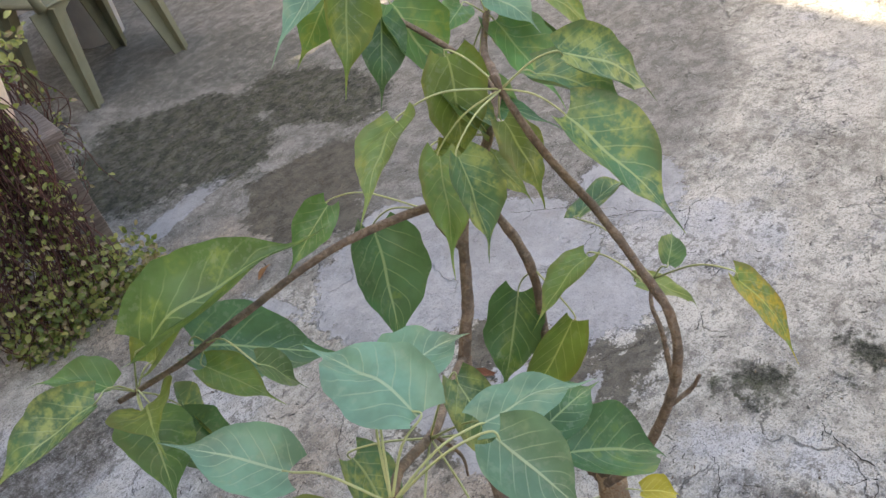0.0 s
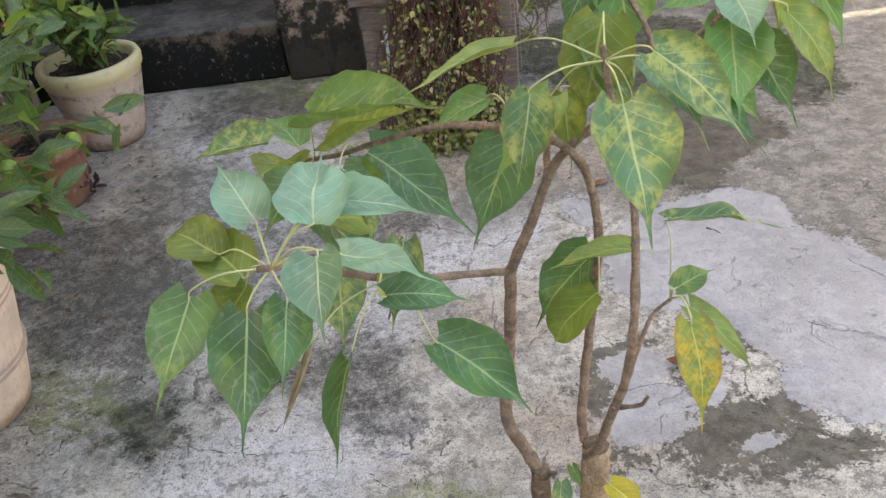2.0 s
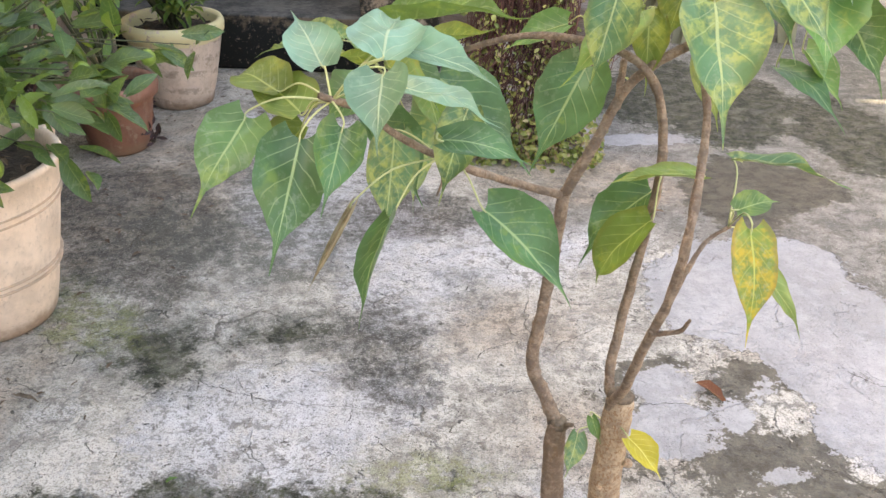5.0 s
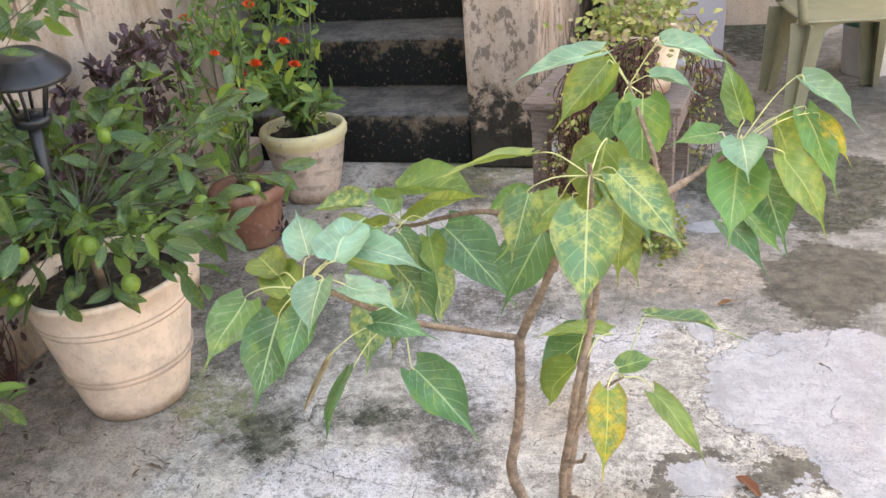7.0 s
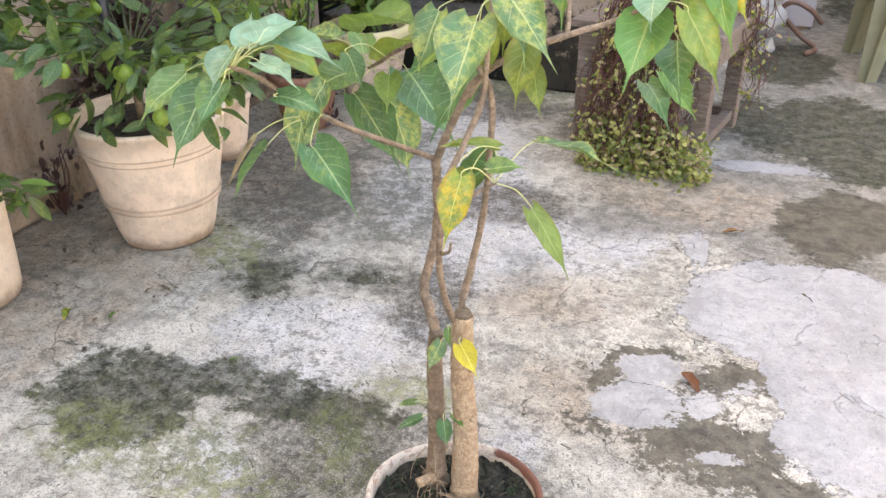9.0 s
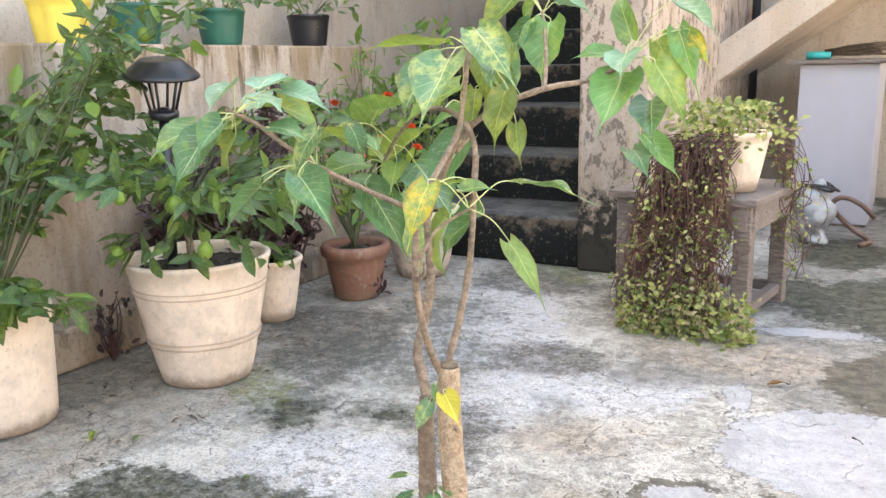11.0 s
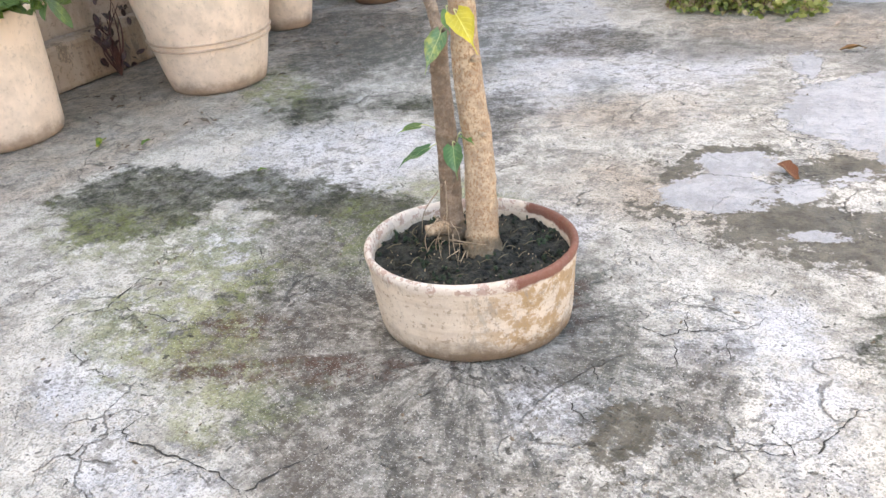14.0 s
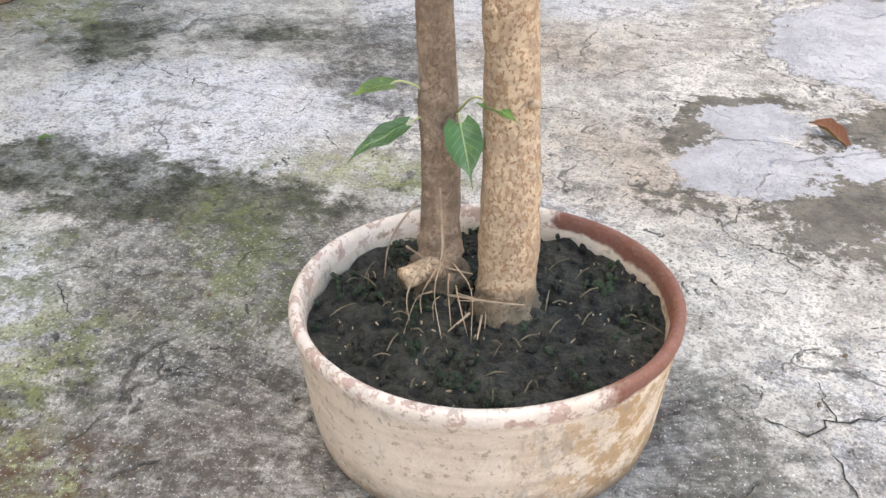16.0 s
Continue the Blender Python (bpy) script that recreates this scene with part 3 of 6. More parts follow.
M_DRY = leafy("dry_leaf", (0.22, 0.085, 0.035), (0.30, 0.16, 0.08), 0.0, rough=0.7, glow=0.1)


def weathered_wood():
    k = Mat("weathered_wood", 0.8)
    g = k.noise(26, 6, 0.65, k.stretch(1, 8, 8))
    blot = k.noise(9, 5, 0.6)
    col = k.mix(k.step(g, 0.36, 0.68), (0.125, 0.098, 0.084), (0.265, 0.215, 0.190))
    col = k.mix(k.math("MULTIPLY", k.step(blot, 0.5, 0.62), 0.4), col, (0.12, 0.085, 0.065))
    return k.done(col, g, 0.4, 0.003)


M_WOOD = weathered_wood()


# ---------------------------------------------------------------- builders
def mesh_of(name, bm, material, smooth=True):
    me = bpy.data.meshes.new(name)
    bm.to_mesh(me)
    bm.free()
    me.materials.append(material)
    if smooth:
        for f in me.polygons:
            f.use_smooth = True
    return me


def part(name, bm, material, parent, label="", smooth=True, kind=""):
    ob = new(name, mesh_of(name, bm, material, smooth))
    ob.parent = parent
    if label:
        tagged(ob, label)
    if kind:
        tagged(ob, kind=kind)
    return ob


def thing(name, label, category, at=(0, 0, 0), turn=0.0, group="", kind=""):
    ob = new(name)
    ob.empty_display_size = 0.05
    ob.matrix_basis = pose(*at, 0, 0, turn)
    return tagged(ob, label, category, group, kind)


def box(bm, x0, x1, y0, y1, z0, z1, bevel=0.0, m=None):
    res = bmesh.ops.create_cube(bm, size=1.0)
    vs = res["verts"]
    bmesh.ops.transform(bm, matrix=Matrix.LocRotScale(((x0 + x1) / 2, (y0 + y1) / 2, (z0 + z1) / 2), None, (x1 - x0, y1 - y0, z1 - z0)), verts=vs)
    if bevel:
        es = list({e for v in vs for e in v.link_edges})
        out = bmesh.ops.bevel(bm, geom=es, offset=bevel, segments=2, affect="EDGES", profile=0.5)
        vs = list({v for f in out["faces"] for v in f.verts} | {v for v in vs if v.is_valid})
    if m is not None:
        bmesh.ops.transform(bm, matrix=m, verts=vs)
    return bm


def smooth_line(pts, n=5):
    """Catmull-Rom through the points."""
    p = [Vector(q) for q in pts]
    p = [p[0] * 2 - p[1]] + p + [p[-1] * 2 - p[-2]]
    out = []
    for i in range(1, len(p) - 2):
        for j in range(n):
            t = j / n
            a, b, c, d = p[i - 1], p[i], p[i + 1], p[i + 2]
            out.append(0.5 * ((2 * b) + (c - a) * t + (2 * a - 5 * b + 4 * c - d) * t * t + (3 * b - a - 3 * c + d) * t ** 3))
    out.append(p[-2])
    return out


def tube(bm, pts, r0, r1, sides=8, n=5, rough=0.0, seed=0, sm=True):
    """A tapered, slightly uneven stem along the points."""
    line = smooth_line(pts, n) if sm and len(pts) > 2 else [Vector(q) for q in pts]
    rings = []
    ref = Vector((0.31, 0.77, 0.55))
    for i, q in enumerate(line):
        d = (line[min(i + 1, len(line) - 1)] - line[max(i - 1, 0)]).normalized()
        a = d.cross(ref)
        a = a.normalized() if a.length > 1e-4 else d.orthogonal().normalized()
        b = d.cross(a)
        r = r0 + (r1 - r0) * i / (len(line) - 1)
        ring = []
        for s in range(sides):
            w = 2 * math.pi * s / sides
            k = 1.0 + rough * noise.noise(Vector((math.cos(w) * 1.5 + seed, math.sin(w) * 1.5, i * 0.6)))
            ring.append(bm.verts.new(q + (a * math.cos(w) + b * math.sin(w)) * r * k))
        rings.append(ring)
    for u, v in zip(rings, rings[1:]):
        for s in range(sides):
            bm.faces.new((u[s], u[(s + 1) % sides], v[(s + 1) % sides], v[s]))
    bm.faces.new(rings[0][::-1])
    bm.faces.new(rings[-1])
    return bm


def lathe(bm, profile, sides=48, sx=1.0, sy=1.0, wob=0.0, seed=0.0, close=False):
    """A turned body from (radius, height) pairs."""
    rings = []
    for r, z in profile:
        ring = []
        for s in range(sides):
            w = 2 * math.pi * s / sides
            k = 1.0 + wob * noise.noise(Vector((math.cos(w) * 1.2 + seed, math.sin(w) * 1.2, z * 6)))
            ring.append(bm.verts.new((r * k * sx * math.cos(w), r * k * sy * math.sin(w), z + wob * 0.05 * noise.noise(Vector((math.cos(w) * 2, math.sin(w) * 2, seed))))))
        rings.append(ring)
    for u, v in zip(rings, rings[1:]):
        for s in range(sides):
            bm.faces.new((u[s], u[(s + 1) % sides], v[(s + 1) % sides], v[s]))
    bm.faces.new(rings[0][::-1])
    if close:
        bm.faces.new(rings[-1])
    return bm


def clod_disc(bm, r, z, rings=14, sides=44, bump=0.006, sx=1.0, sy=1.0, seed=0.0):
    """An uneven bed of soil."""
    last = None
    mid = bm.verts.new((0, 0, z))
    for i in range(1, rings + 1):
        ring = []
        for s in range(sides):
            w = 2 * math.pi * (s + 0.5 * (i % 2)) / sides
            q = Vector((r * sx * i / rings * math.cos(w), r * sy * i / rings * math.sin(w), 0))
            dz = bump * (noise.noise(q * 45 + Vector((seed, 0, 0))) + 0.6 * noise.noise(q * 120))
            ring.append(bm.verts.new((q.x, q.y, z + dz)))
        for s in range(sides):
            if last is None:
                bm.faces.new((mid, ring[s], ring[(s + 1) % sides]))
            else:
                bm.faces.new((last[s], ring[s], ring[(s + 1) % sides], last[(s + 1) % sides]))
        last = ring
    return bm


def blade(bm, uvl, base, tip, normal, width, shape, nu=12, nv=6, droop=0.0, cup=0.12, wave=0.0, seed=0.0):
    """A leaf blade: shape(s) gives the half width along it, 0 at base to 1 at tip."""
    base, tip = Vector(base), Vector(tip)
    ax = tip - base
    L = ax.length
    ax = ax / L
    nn = Vector(normal) - ax * Vector(normal).dot(ax)
    nn = nn.normalized() if nn.length > 1e-4 else ax.orthogonal().normalized()
    sd = ax.cross(nn)
    grid = []
    for i in range(nu + 1):
        s = i / nu
        row = []
        for j in range(nv + 1):
            v = 2 * j / nv - 1
            hw = shape(s) * width * 0.5 * (1.0 + 2.2 * wave * noise.noise(Vector((s * 7.0 + seed * 3.1, 2.0 if v > 0 else -2.0, seed))))
            back = 0.10 * L * (v * v) * math.exp(-s / 0.10)
            y = s * L - back
            z = droop * L * (4 * s * (1 - s)) + cup * hw * v * v * 2 + wave * L * noise.noise(Vector((s * 3.1 + seed, v * 1.9 * shape(s), seed)))
            row.append(bm.verts.new(base + ax * y + sd * (v * hw) + nn * z))
        grid.append(row)
    for i in range(nu):
        for j in range(nv):
            f = bm.faces.new((grid[i][j], grid[i + 1][j], grid[i + 1][j + 1], grid[i][j + 1]))
            f.smooth = True
            for lp, (u, v) in zip(f.loops, ((i, j), (i + 1, j), (i + 1, j + 1), (i, j + 1))):
                lp[uvl].uv = (u / nu, v / nv)


FIG = ((0.0, 0.46), (0.05, 0.76), (0.12, 0.93), (0.22, 1.0), (0.34, 0.975), (0.45, 0.86), (0.55, 0.66), (0.64, 0.41), (0.71, 0.20), (0.77, 0.09), (0.84, 0.048), (0.92, 0.030), (1.0, 0.006))


def fig_shape(s):
    """Heart-shaped with a long drip tip."""
    for (a, wa), (b, wb) in zip(FIG, FIG[1:]):
        if s <= b:
            return wa + (wb - wa) * (s - a) / (b - a)
    return 0.006


def oval_shape(s):
    return max(0.02, math.sin(math.pi * min(1.0, 0.04 + s * 0.96)) ** 0.75 * (1 - 0.35 * s))


def bush(owner, root, tips, leaf_mat, stem_mat, rng, n, size, ratio=0.42, shape=oval_shape, thick=0.005, hang=0.0, spread=0.03, nu=5, nv=2, leafname="foliage"):
    """Stems from the root to the tips, and leaves in sprays along their outer two thirds."""
    bm = bmesh.new()
    lines = []
    for t in tips:
        t = Vector(t)
        root_v = Vector(root)
        mid = root_v.lerp(t, 0.5) + Vector((rng.uniform(-1, 1), rng.uniform(-1, 1), rng.uniform(0.2, 1))) * (t - root_v).length * 0.12
        pts = [root_v, mid, t]
        tube(bm, pts, thick, thick * 0.3, 6, 6)
        lines.append(smooth_line(pts, 10))
    part("stem", bm, stem_mat, owner)
    bm = bmesh.new()
    uvl = bm.loops.layers.uv.new("UVMap")
    for i in range(n):
        ln = lines[i % len(lines)]
        q = ln[min(len(ln) - 1, int(len(ln) * (1.0 - 0.72 * rng.random() ** 1.6)))]
        d = (ln[-1] - ln[-2]).normalized() + Vector((rng.uniform(-1, 1), rng.uniform(-1, 1), rng.uniform(-0.9, 0.7) - hang)) * 1.3
        d.normalize()
        b = q + Vector((rng.uniform(-1, 1), rng.uniform(-1, 1), rng.uniform(-1, 1))) * spread
        L = size * rng.uniform(0.6, 1.25)
        nrm = Vector((rng.uniform(-0.6, 0.9), rng.uniform(-1.0, 0.3), rng.uniform(0.3, 1.2)))
        blade(bm, uvl, b, b + d * L, nrm, L * ratio * rng.uniform(0.85, 1.15), shape, nu, nv, rng.uniform(-0.06, 0.1), 0.25, 0.03, rng.uniform(0, 50))
    ob = part(leafname, bm, leaf_mat, owner, kind="stuff")
    return lines


# ---------------------------------------------------------------- ground and walls
near = [-30, -18, -10, -6, -4, -3, -2.4] + [-2.0 + 0.025 * n for n in range(169)] + [2.6, 3.2, 4.5, 7, 12, 20, 30]
far = [-30, -18, -10, -6, -4, -2.5, -1.6] + [-1.2 + 0.025 * n for n in range(181)] + [3.7, 4.4, 6, 10, 18, 30]
gx, gy = np.meshgrid(np.array(near), np.array(far), indexing="ij")
nx, ny = gx.shape
co = np.stack([gx.ravel(), gy.ravel(), np.zeros(gx.size)], 1)
ix = np.arange(nx * ny).reshape(nx, ny)
quads = np.stack([ix[:-1, :-1].ravel(), ix[1:, :-1].ravel(), ix[1:, 1:].ravel(), ix[:-1, 1:].ravel()], 1)
me = bpy.data.meshes.new("ground")
me.from_pydata(co.tolist(), [], quads.tolist())


def stain_field(rows):
    """Depth inside a stain's soft outline, in units of 5 cm; below zero outside."""
    total = np.zeros(len(co))
    for cx, cy, rx, ry, turn in rows:
        c, s = math.cos(radians(turn)), math.sin(radians(turn))
        u = ((co[:, 0] - cx) * c + (co[:, 1] - cy) * s) / rx
        v = ((co[:, 1] - cy) * c - (co[:, 0] - cx) * s) / ry
        d = (1.0 - np.sqrt(u * u + v * v)) * math.sqrt(rx * ry) / 0.05
        total += np.exp(3.0 * np.clip(d, -3.0, 2.0))
    return np.clip(np.log(total) / 3.0, -3.0, 2.5)


for nm, rows in (("wash", WASH), ("grime", GRIME), ("damp", DAMP), ("isle", ISLE), ("mould", MOULD), ("moss", MOSS), ("rust", RUST), ("skim", SKIM), ("dull", DULL), ("smudge", SMUDGE), ("dust", DUST)):
    me.attributes.new(nm, "FLOAT", "POINT").data.foreach_set("value", stain_field(rows).astype(np.float32))
me.materials.append(M_FLOOR)
floor = new("ground", me)
tagged(floor, "weathered grey concrete yard with mould, moss and flaking whitewash", "ground", kind="structure")

WALL_X = -1.50
bm = bmesh.new()
box(bm, WALL_X - 0.42, WALL_X, -3.0, 2.16, 0.0, 0.853, 0.008)
ob = new("wall_west", mesh_of("wall_west", bm, M_WALL, False))
tagged(ob, "low stained beige plaster wall with a flat top", "wall", kind="structure")
bm = bmesh.new()
box(bm, WALL_X + 0.002, WALL_X + 0.076, -3.0, 2.14, 0.0, 0.118, 0.014)
ob = new("baseboard", mesh_of("baseboard", bm, M_PLINTH, False))
tagged(ob, "rough plaster plinth along the foot of the wall", "plinth", kind="structure")
# the house behind; its unseen notched top is added to shade the yard
bm = bmesh.new()
for y0, y1, h0, h1 in ((-8.0, 0.3, 4.9, 5.04), (0.3, 0.9, 5.04, 5.26), (0.9, 2.10, 5.26, 5.36), (2.10, 2.40, 4.22, 4.22), (2.40, 9.0, 5.36, 5.36)):
    vs = [bm.verts.new((x, y, z)) for x in (-2.6, WALL_X - 0.424) for y, z in ((y0, 0.0), (y1, 0.0), (y1, h1), (y0, h0))]
    for f in ((0, 1, 2, 3), (7, 6, 5, 4), (3, 2, 6, 7), (0, 3, 7, 4), (1, 5, 6, 2)):
        bm.faces.new([vs[n] for n in f])
ob = new("wall_house", mesh_of("wall_house", bm, M_HOUSE, False))
tagged(ob, "beige plaster house wall with an unseen added top that shades the yard", "wall", kind="structure")

# steps up between the low wall and the pier
stairs = thing("steps", "old concrete steps with near-black risers and grey treads", "steps", kind="structure")
RISE, TREAD, STEP_Y = 0.19, 0.385, 2.17
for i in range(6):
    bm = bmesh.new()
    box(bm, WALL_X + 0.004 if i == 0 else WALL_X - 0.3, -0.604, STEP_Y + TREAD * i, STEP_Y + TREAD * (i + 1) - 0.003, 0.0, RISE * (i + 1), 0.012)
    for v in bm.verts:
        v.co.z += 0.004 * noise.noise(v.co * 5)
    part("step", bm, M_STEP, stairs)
bm = bmesh.new()
box(bm, -2.0, -0.604, STEP_Y + TREAD * 6 + 0.002, STEP_Y + TREAD * 6 + 0.2, 0.0, 4.0)
ob = new("wall_north", mesh_of("wall_north", bm, M_HOUSE, False))
tagged(ob, "plain beige wall at the head of the steps", "wall", kind="structure")

# the pier and the wall that goes back from it
bm = bmesh.new()
box(bm, -0.60, -0.345, 2.13, 4.30, 0.0, 2.6, 0.012)
bmesh.ops.subdivide_edges(bm, edges=list(bm.edges), cuts=6, use_grid_fill=True)
for v in bm.verts:
    v.co += Vector((1, 1, 0)) * 0.010 * noise.noise(v.co * 4)
ob = new("wall_pier", mesh_of("wall_pier", bm, M_PIER, False))
tagged(ob, "peeling beige plaster pier, black with mould at its foot", "wall", kind="structure")
bm = bmesh.new()
box(bm, -0.60, 5.0, 4.36, 4.6, 0.0, 2.6)
ob = new("wall_back", mesh_of("wall_back", bm, M_HOUSE, False))
tagged(ob, "beige plaster wall at the back of the yard", "wall", kind="structure")
# raking underside of an upper flight
bm = bmesh.new()
box(bm, -0.5, 1.9, 3.30, 4.352, 0.0, 0.14, 0.006, pose(0.06, 0, 0.95, 0, -35, 0))
ob = new("stair_soffit", mesh_of("stair_soffit", bm, M_HOUSE, False))
tagged(ob, "raking plaster underside of an upper stair flight", "stair", kind="structure")
# plain walls that close the yard
bm = bmesh.new()
box(bm, -2.6, 7.0, -7.2, -7.0, 0.0, 2.2)
ob = new("wall_south", mesh_of("wall_south", bm, M_HOUSE, False))
tagged(ob, "plain beige yard wall", "wall", kind="structure")
bm = bmesh.new()
box(bm, 6.8, 7.0, -6.99, 4.6, 0.0, 2.0)
ob = new("wall_east", mesh_of("wall_east", bm, M_HOUSE, False))
tagged(ob, "plain beige yard wall", "wall", kind="structure")


# ---------------------------------------------------------------- the potted fig
BOWL = (-0.0155, 0.050)
BOWL_TURN = 22.0
bowl = thing("bowl_planter", "shallow whitewashed clay bowl, lip chipped to bare red clay", "planter", (*BOWL, 0.0), BOWL_TURN)
bm = bmesh.new()
prof = [(0.103, 0.0), (0.1120, 0.003), (0.1168, 0.010), (0.1192, 0.022), (0.1208, 0.040), (0.1228, 0.070), (0.1248, 0.094), (0.1262, 0.100), (0.1272, 0.104), (0.1268, 0.109), (0.1240, 0.1120), (0.1205, 0.111), (0.1180, 0.106), (0.1165, 0.090), (0.113, 0.070)]
lathe(bm, prof, 96, 1.0, 0.86, 0.022, 3.0)
part("body", bm, M_BOWL, bowl)
bm = bmesh.new()
clod_disc(bm, 0.1165, 0.092, 60, 150, 0.007, 1.0, 0.86, 2.0)
part("soil", bm, M_BOWLSOIL, bowl, "dark mossy soil")
# specks of pale grit on the soil
rng = random.Random(11)
bm = bmesh.new()
for i in range(90):
    a, r = rng.uniform(0, 6.283), 0.11 * math.sqrt(rng.random())
    m = Matrix.LocRotScale((r * math.cos(a), 0.9 * r * math.sin(a), 0.094), Euler((rng.random() * 3, rng.random() * 3, rng.random() * 3)), (rng.uniform(0.6, 2.4), 0.8, 0.5))
    bmesh.ops.create_icosphere(bm, subdivisions=1, radius=0.0011, matrix=m)
part("grit", bm, M_ROOT, bowl, "pale grit and root crumbs", kind="stuff")
bm = bmesh.new()
for i in range(340):
    a, r = rng.uniform(0, 6.283), 0.113 * math.sqrt(rng.random())
    m = Matrix.LocRotScale((r * math.cos(a), 0.86 * r * math.sin(a), 0.090 + rng.uniform(0, 0.006)), Euler((rng.random() * 3, rng.random() * 3, rng.random() * 3)), (rng.uniform(0.7, 1.6), 1.0, 0.7))
    bmesh.ops.create_icosphere(bm, subdivisions=1, radius=rng.uniform(0.001, 0.0034), matrix=m)
part("crumbled_soil", bm, M_BOWLSOIL, bowl, "crumbled soil clods", kind="stuff")
bm = bmesh.new()
for i in range(420):
    a, r = rng.uniform(0, 6.283), 0.112 * math.sqrt(rng.random())
    q = Vector((r * math.cos(a), 0.86 * r * math.sin(a), 0))
    if noise.noise(q * 28) < 0.05:
        continue
    m = Matrix.LocRotScale((q.x, q.y, 0.093 + rng.uniform(0, 0.005)), Euler((rng.random() * 3, rng.random() * 3, rng.random() * 3)), (1.3, 1.0, 0.6))
    bmesh.ops.create_icosphere(bm, subdivisions=1, radius=rng.uniform(0.0015, 0.004), matrix=m)
part("moss", bm, M_MOSS, bowl, "dark green moss on the soil", kind="stuff")
bm = bmesh.new()
for i in range(60):
    a, r = rng.uniform(0, 6.283), 0.105 * math.sqrt(rng.random())
    q = Vector((r * math.cos(a), 0.86 * r * math.sin(a), 0.099))
    d = Vector((rng.uniform(-1, 1), rng.uniform(-1, 1), rng.uniform(-0.1, 0.25))) * rng.uniform(0.003, 0.010)
    tube(bm, [q - d, q + Vector((0, 0, 0.002)), q + d], 0.0006, 0.0004, 4, 3)
part("dry_fibre", bm, M_DRYGRASS, bowl, "dry grass fibres on the soil", kind="stuff")

sapling = thing("fig_sapling", "young sacred fig with heart-shaped long-tipped leaves, growing from a clay bowl", "potted tree", (*BOWL, 0.09))
sapling_to = Matrix.Translation((-BOWL[0], -BOWL[1], -0.09))


def world_part(name, bm, mat, parent, label="", kind=""):
    """A part given in yard coordinates under the sapling."""
    bmesh.ops.transform(bm, matrix=sapling_to, verts=bm.verts[:])
    return part(name, bm, mat, parent, label, True, kind)


# two stumps out of the soil
bm = bmesh.new()
tube(bm, [(-0.006, 0.062, 0.080), (-0.007, 0.066, 0.105), (-0.008, 0.071, 0.160), (-0.012, 0.080, 0.220), (-0.015, 0.075, 0.307), (-0.014, 0.073, 0.380), (-0.013, 0.073, 0.402)], 0.0215, 0.0128, 16, 6, 0.12, 1)
tube(bm, [(-0.006, 0.060, 0.080), (-0.006, 0.061, 0.092), (-0.007, 0.065, 0.104), (-0.007, 0.067, 0.125)], 0.0245, 0.0165, 18, 5, 0.35, 5)
for x, y, z, r in ((0.002, 0.066, 0.324, 0.0055), (-0.022, 0.064, 0.291, 0.005), (0.003, 0.069, 0.236, 0.004), (-0.025, 0.075, 0.200, 0.004), (-0.017, 0.080, 0.372, 0.006)):
    bmesh.ops.create_icosphere(bm, subdivisions=2, radius=r, matrix=Matrix.Translation((x, y, z)) @ Matrix.Diagonal((1, 1, 0.8, 1)))
world_part("trunk", bm, M_BARK, sapling, "stout tan trunk, cut off short")
bm = bmesh.new()
tube(bm, [(-0.013, 0.073, 0.402), (-0.013, 0.073, 0.407)], 0.0122, 0.0105, 14, 2, 0.3, 4, False)
world_part("cut_top", bm, M_CUT, sapling, "dry dark cut face")
bm = bmesh.new()
tube(bm, [(-0.057, 0.074, 0.080), (-0.057, 0.079, 0.110), (-0.060, 0.089, 0.170), (-0.065, 0.098, 0.242), (-0.068, 0.103, 0.307), (-0.066, 0.105, 0.337)], 0.0150, 0.0100, 14, 6, 0.14, 7)
tube(bm, [(-0.057, 0.072, 0.080), (-0.057, 0.074, 0.095), (-0.057, 0.078, 0.115), (-0.058, 0.082, 0.135)], 0.024, 0.0115, 14, 5, 0.55, 8)
line = smooth_line([(-0.057, 0.079, 0.110), (-0.060, 0.089, 0.170), (-0.065, 0.098, 0.242), (-0.068, 0.103, 0.307)], 6)
for i in range(2, len(line), 3):
    a = i * 2.1
    bmesh.ops.create_icosphere(bm, subdivisions=2, radius=0.0045, matrix=Matrix.Translation(line[i] + Vector((math.cos(a), math.sin(a), 0)) * 0.0095))
world_part("trunk", bm, M_BARK2, sapling, "thinner brown trunk, cut off short")
bm = bmesh.new()
tube(bm, [(-0.066, 0.105, 0.335), (-0.065, 0.105, 0.341)], 0.0115, 0.0085, 12, 2, 0.4, 9, False)
tube(bm, [(-0.060, 0.101, 0.337), (-0.052, 0.094, 0.345)], 0.0035, 0.002, 6, 2, 0.2, 3, False)
world_part("cut_top", bm, M_CUT, sapling, "dry dark cut face")
# bared roots and a broken stub at the foot
rng = random.Random(5)
bm = bmesh.new()
tube(bm, [(-0.050, 0.071, 0.108), (-0.060, 0.057, 0.113), (-0.071, 0.043, 0.113)], 0.0085, 0.0075, 10, 4, 0.2, 2)
world_part("stub", bm, M_BARK, sapling, "broken pale woody stub")
